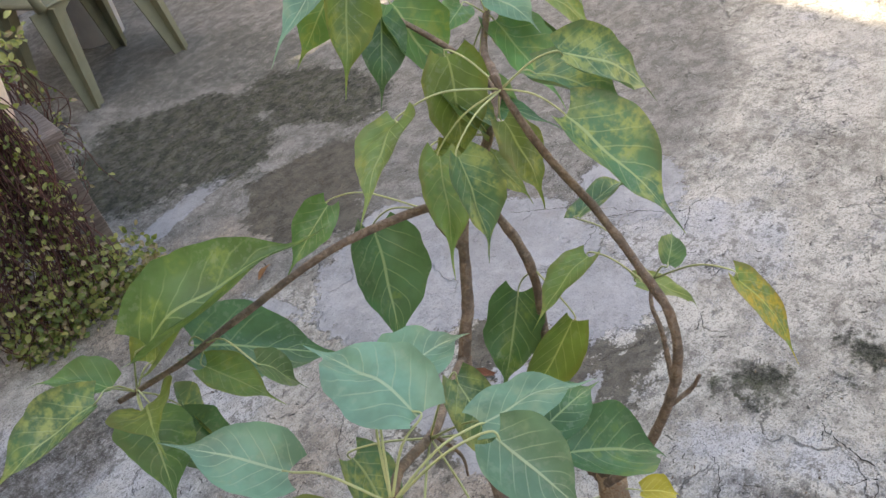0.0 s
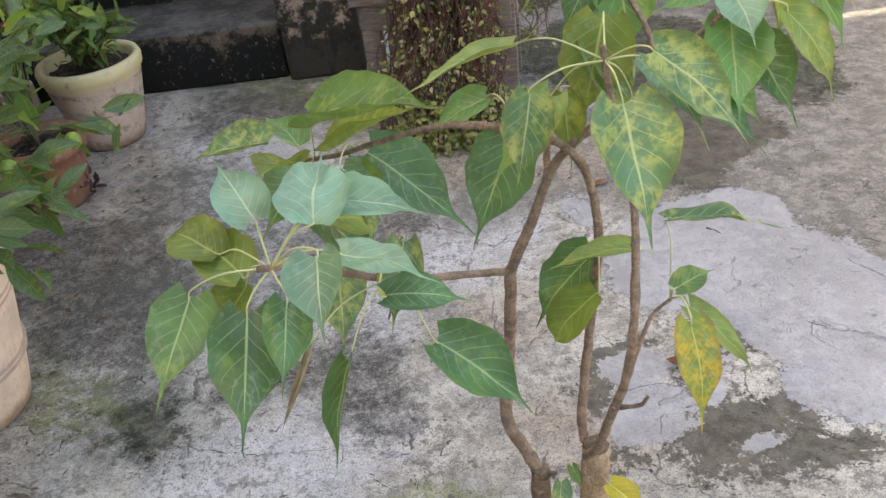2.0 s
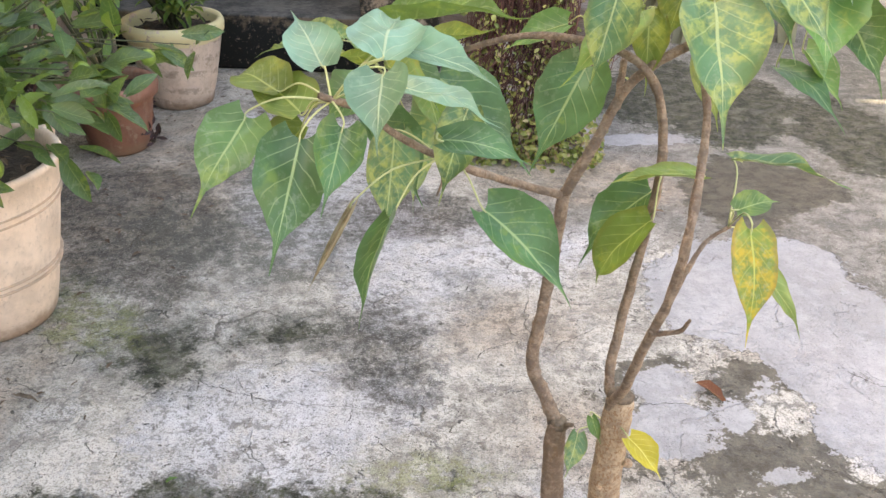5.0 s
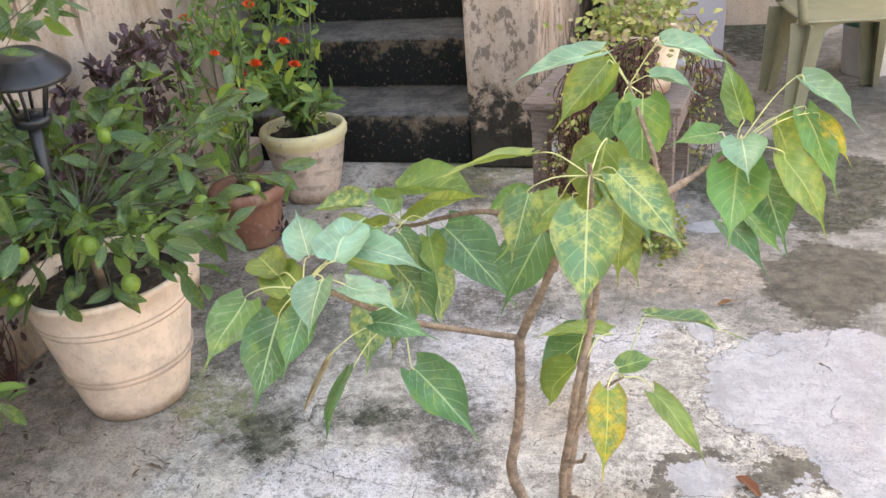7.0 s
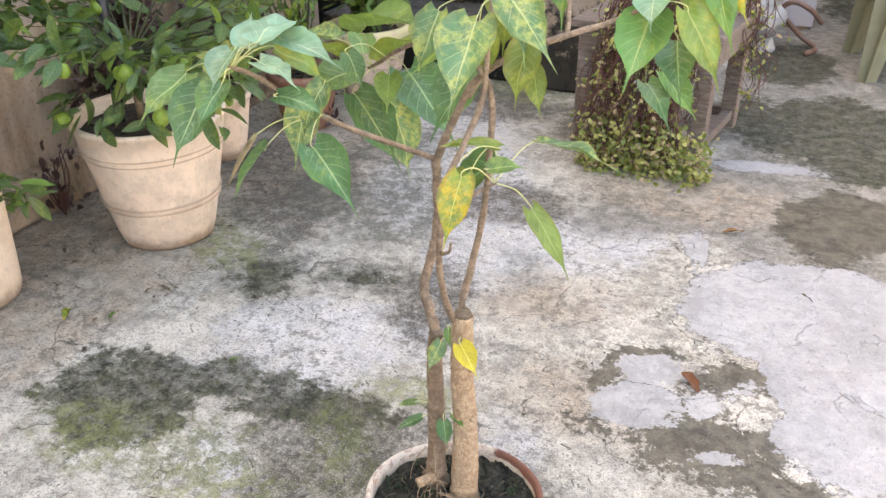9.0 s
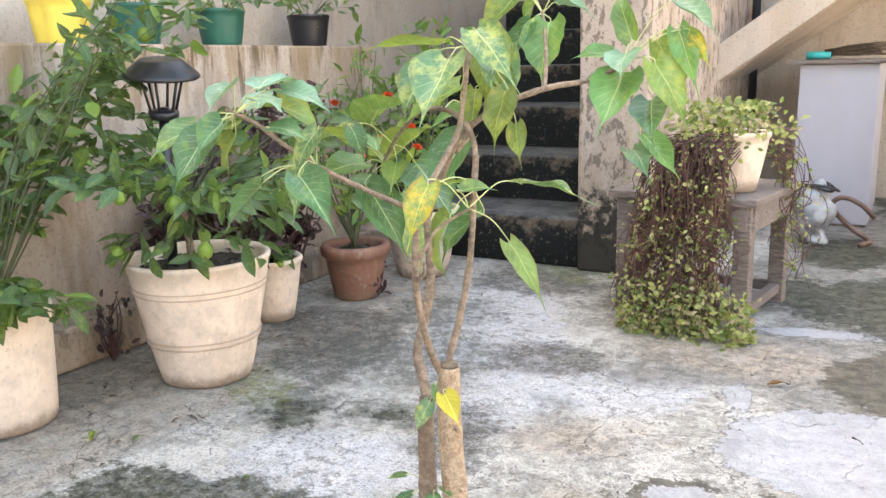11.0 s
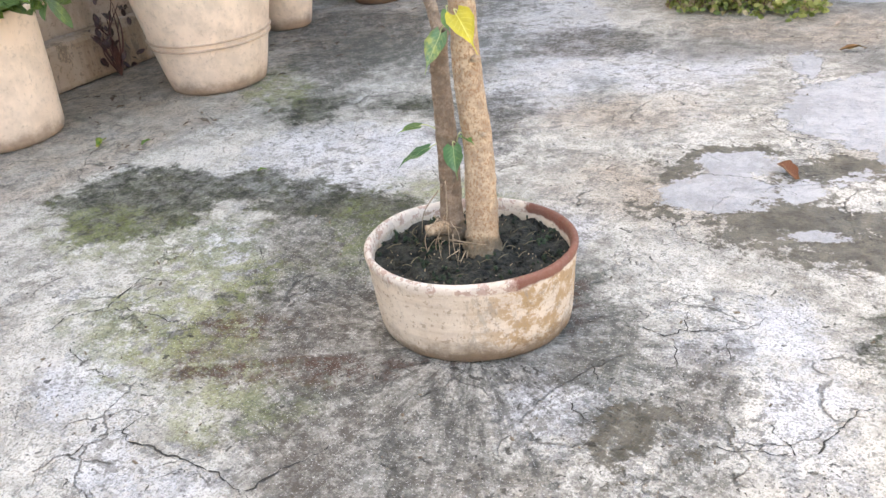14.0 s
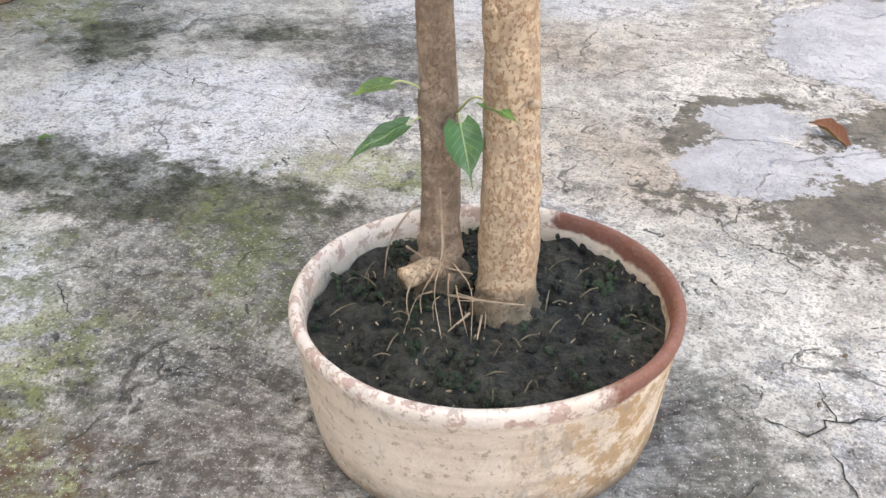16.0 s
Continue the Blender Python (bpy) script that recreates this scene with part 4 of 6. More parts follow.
for pts in ([(-0.053, 0.067, 0.172), (-0.050, 0.061, 0.150), (-0.048, 0.053, 0.128), (-0.058, 0.043, 0.104), (-0.056, 0.036, 0.092)], [(-0.079, 0.073, 0.118), (-0.054, 0.057, 0.120), (-0.026, 0.051, 0.122)], [(-0.040, 0.043, 0.108), (-0.014, 0.039, 0.112), (0.010, 0.045, 0.110)], [(-0.074, 0.082, 0.150), (-0.088, 0.067, 0.125), (-0.092, 0.062, 0.096)], [(-0.024, 0.039, 0.100), (-0.034, 0.024, 0.094)], [(-0.016, 0.039, 0.100), (-0.014, 0.022, 0.094)]):
    bm = bmesh.new()
    tube(bm, pts, 0.0009, 0.0004, 6, 6, 0.3, 1)
    world_part("root", bm, M_ROOT, sapling)
for i in range(9):
    bm = bmesh.new()
    a = rng.uniform(-2.6, 0.3)
    s = Vector((-0.045 + 0.012 * math.cos(a), 0.052 + 0.012 * math.sin(a), rng.uniform(0.10, 0.145)))
    e = s + Vector((math.cos(a) * rng.uniform(0.01, 0.03), math.sin(a) * rng.uniform(0.01, 0.03), 0))
    e.z = 0.088
    tube(bm, [s, s.lerp(e, 0.5) + Vector((rng.uniform(-0.008, 0.008), rng.uniform(-0.008, 0.008), 0.006)), e], rng.uniform(0.0004, 0.0009), 0.0003, 5, 5)
    world_part("root", bm, M_ROOT, sapling)

# shoots

def shoot(nm, pts, r0, r1):
    """A knotty shoot with leaf scars along it."""
    bm = bmesh.new()
    tube(bm, pts, r0 * 0.84, r1 * 0.84, 10, 8, 0.30, len(nm))
    ln = smooth_line(pts, 6)
    for j in range(2, len(ln) - 1, 3):  # leaf scars
        a = j * 2.4
        r = 0.84 * (r0 + (r1 - r0) * j / len(ln))
        bmesh.ops.create_icosphere(bm, subdivisions=1, radius=r * 0.55, matrix=Matrix.Translation(ln[j] + Vector((math.cos(a), math.sin(a), 0)) * r * 0.75))
    world_part("shoot", bm, M_TWIG, sapling)


shoot("A", [(-0.067, 0.108, 0.331), (-0.081, 0.119, 0.360), (-0.096, 0.133, 0.391), (-0.090, 0.148, 0.440), (-0.085, 0.155, 0.488), (-0.080, 0.142, 0.582)], 0.0088, 0.0068)
shoot("AL", [(-0.080, 0.144, 0.579), (-0.126, 0.110, 0.606), (-0.178, 0.063, 0.643), (-0.220, 0.036, 0.676), (-0.245, 0.007, 0.708), (-0.268, -0.022, 0.728)], 0.0046, 0.0030)
shoot("AR", [(-0.080, 0.144, 0.579), (-0.058, 0.142, 0.632), (-0.028, 0.153, 0.690), (0.030, 0.164, 0.728), (0.076, 0.188, 0.745), (0.110, 0.229, 0.752), (0.152, 0.256, 0.771)], 0.0064, 0.0036)
shoot("stub", [(-0.040, 0.151, 0.665), (-0.036, 0.176, 0.680), (-0.034, 0.186, 0.698)], 0.0042, 0.0036)
shoot("AR2", [(0.069, 0.184, 0.744), (0.062, 0.208, 0.777), (0.041, 0.254, 0.820), (0.030, 0.270, 0.843)], 0.0036, 0.0024)
shoot("B", [(-0.018, 0.083, 0.385), (-0.023, 0.094, 0.410), (-0.018, 0.110, 0.450), (-0.007, 0.122, 0.528), (0.000, 0.122, 0.615), (-0.004, 0.136, 0.669), (-0.022, 0.143, 0.703), (-0.060, 0.157, 0.719), (-0.124, 0.202, 0.711), (-0.195, 0.259, 0.674), (-0.241, 0.303, 0.643), (-0.288, 0.354, 0.615)], 0.0060, 0.0030)
shoot("C", [(-0.013, 0.077, 0.372), (-0.024, 0.068, 0.395), (-0.020, 0.032, 0.446), (-0.015, 0.003, 0.515), (-0.006, -0.012, 0.573), (0.000, -0.009, 0.625), (0.008, 0.021, 0.660), (0.014, 0.056, 0.698), (0.008, 0.086, 0.741), (0.004, 0.105, 0.781), (0.002, 0.114, 0.806)], 0.0058, 0.0030)
shoot("twig", [(-0.006, -0.007, 0.559), (0.010, 0.008, 0.591), (0.024, 0.025, 0.604), (0.042, 0.032, 0.615)], 0.0028, 0.0016)
shoot("spur", [(-0.011, -0.002, 0.531), (0.005, -0.015, 0.544), (0.010, -0.021, 0.559)], 0.0028, 0.0016)
shoot("dead", [(-0.190, 0.043, 0.660), (-0.186, 0.031, 0.645), (-0.190, 0.026, 0.632)], 0.0018, 0.0009)

NODE = {"AR": (0.030, 0.164, 0.728), "LF": (-0.262, -0.012, 0.721), "BL": (-0.274, 0.341, 0.621), "CT": (0.003, 0.109, 0.795), "CM": (0.040, 0.031, 0.615), "RC": (0.147, 0.253, 0.769), "RD": (0.032, 0.268, 0.839), "AL": (-0.190, 0.053, 0.653), "BM": (-0.219, 0.283, 0.658), "BH": (-0.060, 0.157, 0.719), "CL": (0.004, 0.003, 0.641), "CB": (0.002, 0.121, 0.621), "TK": (-0.013, 0.086, 0.355)}
EYE = Vector((0.15, -0.75, 0.95))
COUNT = [0]


def leaf(node, base, tip, look_of, wide=0.80, face=None, sag=0.10):
    """One leaf on its stalk; face: the way its upper side looks."""
    COUNT[0] += 1
    rng = random.Random(COUNT[0] * 7 + 3)
    b, t = Vector(base), Vector(tip)
    if face is None:
        face = Vector((0, 0, 1.0)) + (EYE - b).normalized() * 0.85
    L = (t - b).length
    bm = bmesh.new()
    uvl = bm.loops.layers.uv.new("UVMap")
    f = Vector(face) + Vector((rng.uniform(-0.2, 0.2), rng.uniform(-0.2, 0.2), 0))
    blade(bm, uvl, b, t, f, L * wide * 0.66, fig_shape, 26, 10, sag * rng.uniform(0.3, 1.2), rng.uniform(0.08, 0.34), rng.uniform(0.035, 0.075), COUNT[0] * 1.7)
    ob = world_part("leaf", bm, LEAF[look_of], sapling)
    n = Vector(NODE[node])
    d = (t - b).normalized()
    gap = (b - n).length
    bm = bmesh.new()
    tube(bm, [n, n.lerp(b, 0.55) + Vector((0, 0, 0.14 * gap)), b - d * 0.004 + Vector((0, 0, 0.001)), b + d * 0.004], 0.00088, 0.0006, 6, 5)
    world_part("stalk", bm, M_PETIOLE, ob)


UP = (0.0, -0.2, 1.0)
# front cluster
leaf("LF", (-0.322, -0.017, 0.709), (-0.346, -0.085, 0.662), "green")
leaf("LF", (-0.280, -0.036, 0.702), (-0.294, -0.094, 0.625), "dark", 0.80)
leaf("LF", (-0.248, -0.048, 0.716), (-0.256, -0.095, 0.672), "dark")
leaf("LF", (-0.219, -0.058, 0.757), (-0.216, -0.108, 0.722), "blue", 1.0, UP)
leaf("LF", (-0.226, -0.008, 0.752), (-0.225, 0.088, 0.757), "blue", 0.85, UP)
leaf("LF", (-0.281, 0.051, 0.725), (-0.318, 0.114, 0.750), "blue", 0.85, UP)
leaf("LF", (-0.221, 0.027, 0.748), (-0.145, 0.037, 0.716), "blue", 0.7, UP)
leaf("LF", (-0.208, -0.034, 0.740), (-0.142, -0.057, 0.721), "blue", 0.75, UP)
leaf("LF", (-0.290, 0.011, 0.701), (-0.340, 0.077, 0.705), "olive", 0.85, UP)
leaf("LF", (-0.229, 0.028, 0.736), (-0.196, 0.084, 0.678), "olive")
leaf("LF", (-0.290, 0.016, 0.691), (-0.320, 0.032, 0.632), "olive")
leaf("LF", (-0.310, 0.032, 0.710), (-0.365, 0.091, 0.695), "olive")
leaf("AL", (-0.219, -0.022, 0.635), (-0.236, -0.082, 0.575), "dark", 0.75, (-0.9, -0.35, 0.2))
leaf("AL", (-0.152, -0.029, 0.650), (-0.085, -0.052, 0.584), "dark", 0.76)
leaf("AL", (-0.182, -0.042, 0.707), (-0.120, -0.038, 0.688), "dark", 0.7)
leaf("AL", (-0.231, 0.086, 0.656), (-0.238, 0.056, 0.571), "mottled", 0.75)
# back cluster
leaf("BL", (-0.259, 0.284, 0.690), (-0.110, 0.206, 0.728), "green", 0.72, UP)
leaf("BL", (-0.253, 0.340, 0.636), (-0.142, 0.296, 0.689), "olive", 0.8, UP)
leaf("BL", (-0.311, 0.294, 0.671), (-0.415, 0.322, 0.640), "mottled", 0.7, UP)
leaf("BM", (-0.214, 0.337, 0.624), (-0.104, 0.275, 0.535), "dark", 0.85)
leaf("BM", (-0.224, 0.181, 0.691), (-0.200, 0.178, 0.640), "dark", 0.85)
leaf("BM", (-0.225, 0.299, 0.627), (-0.200, 0.239, 0.588), "olive")
leaf("BL", (-0.284, 0.266, 0.656), (-0.310, 0.176, 0.682), "olive", 0.85, UP)
leaf("BL", (-0.287, 0.302, 0.624), (-0.325, 0.206, 0.600), "green", 0.85)
leaf("BL", (-0.289, 0.341, 0.641), (-0.339, 0.396, 0.656), "green", 0.8, UP)
leaf("BL", (-0.250, 0.346, 0.571), (-0.249, 0.410, 0.402), "mottled", 0.62)
leaf("BL", (-0.290, 0.308, 0.588), (-0.228, 0.333, 0.459), "dark", 0.7)
# top cluster
leaf("CT", (0.005, 0.058, 0.781), (0.008, -0.022, 0.700), "mottled", 0.85)
leaf("CT", (0.030, 0.074, 0.812), (0.098, 0.050, 0.738), "mottled", 0.7)
leaf("CT", (-0.033, 0.154, 0.750), (-0.097, 0.098, 0.698), "olive", 0.62)
leaf("CT", (-0.062, 0.150, 0.800), (-0.158, 0.090, 0.792), "olive", 0.55, (-0.2, 0.3, 1.0))
leaf("CT", (0.014, 0.170, 0.807), (-0.004, 0.177, 0.710), "olive", 0.95)
leaf("CT", (0.041, 0.112, 0.786), (0.066, 0.040, 0.743), "mottled", 0.8)
leaf("BH", (-0.062, 0.231, 0.677), (-0.112, 0.190, 0.578), "dark", 0.85)
leaf("BH", (-0.082, 0.254, 0.710), (-0.144, 0.257, 0.674), "green", 0.7)
leaf("CT", (0.034, 0.149, 0.742), (0.030, 0.121, 0.664), "olive", 0.8)
# lower twigs
leaf("CL", (0.024, 0.080, 0.633), (-0.060, 0.076, 0.622), "olive", 0.6, (0, 0.1, 1))
leaf("CB", (-0.000, 0.146, 0.587), (-0.061, 0.137, 0.509), "dark", 0.8)
leaf("CB", (-0.010, 0.079, 0.592), (-0.044, 0.134, 0.488), "olive", 0.5)
leaf("CM", (0.064, 0.118, 0.633), (0.166, 0.115, 0.611), "mottled", 0.42, (0, 0.2, 1))
leaf("CM", (0.032, -0.044, 0.653), (0.030, -0.090, 0.585), "yellow", 0.66, (0.2, -1, 0.3))
leaf("CM", (0.071, 0.072, 0.570), (0.127, 0.052, 0.494), "olive", 0.45)
leaf("CM", (0.038, 0.015, 0.637), (0.076, 0.035, 0.636), "green", 0.8)
# far cluster on the long shoot
leaf("RC", (0.151, 0.249, 0.760), (0.141, 0.178, 0.682), "green", 0.95)
leaf("RC", (0.194, 0.229, 0.773), (0.246, 0.212, 0.684), "olive", 0.62)
leaf("RC", (0.209, 0.264, 0.845), (0.272, 0.235, 0.796), "blue", 0.6, UP)
leaf("RC", (0.154, 0.266, 0.801), (0.129, 0.284, 0.874), "green", 0.6, (0, -1, 0.2))
leaf("RC", (0.153, 0.248, 0.784), (0.160, 0.203, 0.749), "blue", 1.2, UP)
leaf("RC", (0.129, 0.262, 0.785), (0.075, 0.247, 0.775), "green", 0.75)
leaf("RC", (0.181, 0.273, 0.726), (0.206, 0.198, 0.665), "dark", 0.8)
leaf("RC", (0.144, 0.308, 0.659), (0.196, 0.231, 0.616), "dark", 0.5)
leaf("RC", (0.227, 0.254, 0.807), (0.264, 0.233, 0.757), "yellow", 0.5)
leaf("RC", (0.214, 0.259, 0.812), (0.252, 0.224, 0.724), "green", 0.5)
leaf("RC", (0.162, 0.298, 0.679), (0.215, 0.299, 0.616), "green", 0.7)
leaf("RC", (0.187, 0.263, 0.799), (0.217, 0.288, 0.714), "olive", 0.8)
leaf("RD", (0.067, 0.271, 0.884), (0.140, 0.272, 0.857), "blue", 0.62, UP)
leaf("RD", (0.003, 0.253, 0.880), (-0.096, 0.227, 0.848), "blue", 0.5, UP)
leaf("RD", (0.009, 0.253, 0.867), (-0.050, 0.223, 0.796), "olive", 0.7)
leaf("RD", (0.047, 0.258, 0.826), (0.050, 0.226, 0.735), "green", 0.95)
leaf("RD", (0.056, 0.260, 0.849), (0.110, 0.262, 0.827), "blue", 0.7, UP)
leaf("RD", (0.025, 0.247, 0.826), (-0.014, 0.232, 0.766), "dark", 0.85)
leaf("RD", (0.016, 0.281, 0.856), (-0.024, 0.316, 0.796), "green", 0.8)
# hanging leaves inside the crown
leaf("CT", (-0.057, 0.104, 0.777), (-0.075, 0.082, 0.703), "mottled", 0.8)
leaf("AR", (0.032, 0.181, 0.700), (0.052, 0.155, 0.644), "olive", 0.65)
leaf("AR", (0.012, 0.174, 0.773), (0.042, 0.153, 0.721), "mottled", 0.7)
leaf("AL", (-0.169, 0.032, 0.701), (-0.187, 0.003, 0.635), "mottled", 0.75)
leaf("AL", (-0.253, 0.002, 0.632), (-0.292, -0.016, 0.554), "withered", 0.11)
# crown
leaf("AR", (0.003, 0.184, 0.795), (0.030, 0.161, 0.697), "mottled", 0.72)
leaf("AR", (-0.020, 0.174, 0.743), (-0.018, 0.149, 0.677), "olive", 0.7)

# small shoot low on the thin trunk
NODE["LOW"] = (-0.055, 0.102, 0.205)
leaf("LOW", (-0.086, 0.077, 0.233), (-0.115, 0.066, 0.222), "green", 0.5)
leaf("LOW", (-0.079, 0.080, 0.205), (-0.115, 0.057, 0.182), "dark", 0.5)
leaf("LOW", (-0.043, 0.076, 0.214), (-0.029, 0.057, 0.180), "dark", 0.85, (0.4, -1, 0.3))
leaf("LOW", (-0.028, 0.074, 0.231), (-0.000, 0.054, 0.229), "green", 0.55)
NODE["TK"] = (-0.019, 0.080, 0.360)
leaf("TK", (-0.006, 0.046, 0.376), (0.027, 0.028, 0.340), "bright", 0.80, (0.5, -0.8, 0.5), 0.3)
leaf("TK", (-0.048, 0.081, 0.345), (-0.060, 0.059, 0.302), "mottled", 0.7, (0, -1, 0.3))
leaf("TK", (-0.037, 0.080, 0.370), (-0.026, 0.066, 0.345), "green", 0.6, (0, -1, 0.3))


# ---------------------------------------------------------------- pots along the wall
def ring_pot(name, label, at, prof, mat, soil_r, soil_z, rings=(), turn=0.0, rim=None, category="plant pot"):
    """A turned pot with a rolled rim, a bed of soil and raised bands."""
    owner = thing(name, label, category, (*at, 0.0), turn)
    bm = bmesh.new()
    lathe(bm, prof, 64, 1, 1, 0.012, at[0] * 3)
    part("body", bm, mat, owner)
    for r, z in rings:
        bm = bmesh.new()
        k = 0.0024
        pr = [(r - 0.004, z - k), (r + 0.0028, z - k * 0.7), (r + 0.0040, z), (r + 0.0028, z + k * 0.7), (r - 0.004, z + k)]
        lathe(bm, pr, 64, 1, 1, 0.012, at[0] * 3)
        # on cream pots the bands carry the groove shade in their colour
        part("band", bm, M_GROOVE_SHADE if mat is M_CREAM else mat, owner)
    bm = bmesh.new()
    clod_disc(bm, soil_r, soil_z, 12, 40, 0.010, 1, 1, at[1])
    part("soil", bm, M_SOIL, owner, "dark soil with leaf litter")
    bm = bmesh.new()
    uvl = bm.loops.layers.uv.new("UVMap")
    r = random.Random(int(at[1] * 1000))
    for i in range(int(soil_r * 420)):
        a, d, w = r.uniform(0, 6.283), soil_r * 0.94 * math.sqrt(r.random()), r.uniform(0, 6.283)
        q = Vector((d * math.cos(a), d * math.sin(a), soil_z + 0.007))
        t = Vector((math.cos(w), math.sin(w), r.uniform(0.0, 0.35))) * r.uniform(0.012, 0.034)
        blade(bm, uvl, q, q + t, (0, 0, 1), t.length * r.uniform(0.12, 0.5), oval_shape, 3, 2, 0.05, 0.3, 0.08, r.uniform(0, 40))
    part("leaf_litter", bm, M_TWIGS, owner, "dry leaf scraps on the soil", kind="stuff")
    return owner


def pot_prof(rb, rt, h, lip=0.02, lip_out=0.006, wall=0.012):
    """Tapered pot with a rounded foot and lip."""
    out = [(rb * 0.90, 0.0), (rb * 0.97, 0.004), (rb, 0.014)]
    for i in range(1, 7):
        u = i / 7
        out.append((rb + (rt - rb) * (u ** 0.9), 0.014 + (h - lip - 0.014) * u))
    out += [(rt, h - lip), (rt + lip_out, h - lip * 0.8), (rt + lip_out * 1.3, h - lip * 0.3), (rt + lip_out * 0.6, h), (rt - wall * 0.5, h - 0.001), (rt - wall, h - 0.008), (rt - wall - 0.004, h - 0.06)]
    return out


PA = (-1.080, 0.696)
ring_pot("large_pot", "large cream-painted ribbed pot holding a lime bush", PA, pot_prof(0.115, 0.175, 0.323, 0.015, 0.004, 0.013), M_CREAM, 0.163, 0.288, ((0.1385, 0.110), (0.1415, 0.124), (0.1625, 0.243), (0.1650, 0.257)))
PL = (-1.286, 0.262)
ring_pot("cream_pot", "cream-painted straight pot holding a leafy shrub", PL, pot_prof(0.116, 0.127, 0.272, 0.02, 0.003, 0.012), M_CREAM, 0.117, 0.246)
PB = (-1.262, 1.165)
ring_pot("small_pot", "small cream pot half hidden behind its neighbour", PB, pot_prof(0.072, 0.100, 0.200, 0.02, 0.005), M_CREAM, 0.09, 0.18)
PT = (-1.160, 1.493)
ring_pot("terracotta_pot", "red terracotta pot with a thick collar rim", PT, pot_prof(0.080, 0.104, 0.188, 0.045, 0.013), M_TERRA, 0.095, 0.160)
PC = (-1.112, 1.856)
ring_pot("flaking_pot", "cream pot with a pale yellow rim and flaking paint", PC, pot_prof(0.094, 0.138, 0.257, 0.045, 0.008), M_CREAM_RIM, 0.118, 0.225)

rng = random.Random(21)
# lime bush
lime = thing("lime_bush", "dense lime bush with small green limes, growing from a large pot", "shrub", (PA[0] + 0.03, PA[1], 0.31))
bm = bmesh.new()
tube(bm, [(-0.02, -0.03, -0.02), (-0.022, -0.032, 0.05), (-0.035, -0.03, 0.12), (-0.03, -0.02, 0.17)], 0.0105, 0.0075, 10, 5, 0.1, 3)
part("trunk", bm, M_BARK2, lime)
tips = []
for i in range(42):
    a, u = i * 2.39996, (i * 0.618) % 1
    w = 0.35 + 0.65 * ((i * 0.37) % 1)
    x, y = 0.40 * math.cos(a) * w, 0.44 * math.sin(a) * w
    z = 0.17 + 0.36 * u * (1.2 - 0.6 * w)
    z *= 1.0 - 0.45 * max(0.0, y / 0.44)
    tips.append(Vector((x, y, z - (0.14 if w > 0.92 else 0.0))))
# low shoots over the rim, and arching side branches
tips += [Vector(q) for q in ((0.04, -0.19, 0.055), (-0.07, -0.20, 0.05), (-0.15, -0.15, 0.045), (0.10, -0.15, 0.04), (0.27, -0.03, 0.19), (0.31, 0.02, 0.25), (0.25, -0.10, 0.07), (0.29, -0.06, 0.12))]
lines = bush(lime, (-0.03, -0.02, 0.15), tips, M_CITRUS, M_STEM, rng, 430, 0.064, 0.50, thick=0.0026, spread=0.024, nu=7, nv=2, hang=0.05)
for i in range(14):
    ln = lines[(i * 5 + 3) % len(lines)]
    q = ln[int(len(ln) * (0.55 + 0.4 * rng.random())) - 1] + Vector((rng.uniform(-0.03, 0.04), rng.uniform(-0.05, 0.0), rng.uniform(-0.05, 0.0)))
    bm = bmesh.new()
    bmesh.ops.create_uvsphere(bm, u_segments=14, v_segments=10, radius=0.0175 * rng.uniform(0.75, 1.1), matrix=Matrix.Translation(q) @ Matrix.Diagonal((1, 1, 1.1, 1)))
    part("lime", bm, M_LIME, lime, "round unripe lime")
# shrub in the straight pot
shrub = thing("leafy_shrub", "tall dark green lime shrub with a few unripe fruits", "shrub", (*PL, 0.26))
tips = []
for i in range(58):
    a, w, h = i * 2.39996, 0.3 + 0.7 * ((i * 0.41) % 1), 0.05 + 0.72 * ((i * 0.618) % 1) ** 1.5
    out = 0.30 + 0.38 * max(0.0, h - 0.30)
    tips.append(Vector((out * math.cos(a) * w - 0.02, out * math.sin(a) * w + 0.02 + 0.45 * max(0.0, h - 0.30), h)))
lines = bush(shrub, (0, 0, -0.01), tips, M_CITRUS, M_STEM, rng, 1500, 0.056, 0.48, thick=0.0026, hang=0.45, spread=0.03, nu=6)
for i in range(5):
    ln = lines[(i * 7 + 2) % len(lines)]
    bm = bmesh.new()
    bmesh.ops.create_uvsphere(bm, u_segments=14, v_segments=10, radius=0.0175, matrix=Matrix.Translation(ln[-2] + Vector((0.015, -0.02, -0.03))))
    part("lime", bm, M_LIME, shrub, "round unripe lime")
# flowering plant in the flaking pot
flower = thing("flowering_bush", "upright green bush with small red-orange blooms", "shrub", (*PC, 0.225))
tips = [Vector((0.30 * math.cos(a) * r - 0.06, 0.28 * math.sin(a) * r - 0.04, h)) for a, r, h in [(i * 2.39996, 0.25 + 0.75 * ((i * 0.43) % 1), 0.14 + 0.56 * ((i * 0.618) % 1)) for i in range(36)]]
lines = bush(flower, (0, 0, -0.01), tips, M_CHILLI, M_STEM, rng, 620, 0.058, 0.44, thick=0.0035, hang=0.5, spread=0.03)


def bloom(owner, at, size):
    bm = bmesh.new()
    uvl = bm.loops.layers.uv.new("UVMap")
    for i in range(16):
        a = i * 2.39996
        e = 0.2 + 1.1 * (i / 16)
        d = Vector((math.cos(a) * math.cos(e), math.sin(a) * math.cos(e) - 0.3, math.sin(e)))
        blade(bm, uvl, at, Vector(at) + d * size, Vector((0, -0.5, 1)), size * 0.9, oval_shape, 3, 2, 0.1, 0.4, 0.05, i)
    part("bloom", bm, M_PETAL, owner, "red-orange bloom")


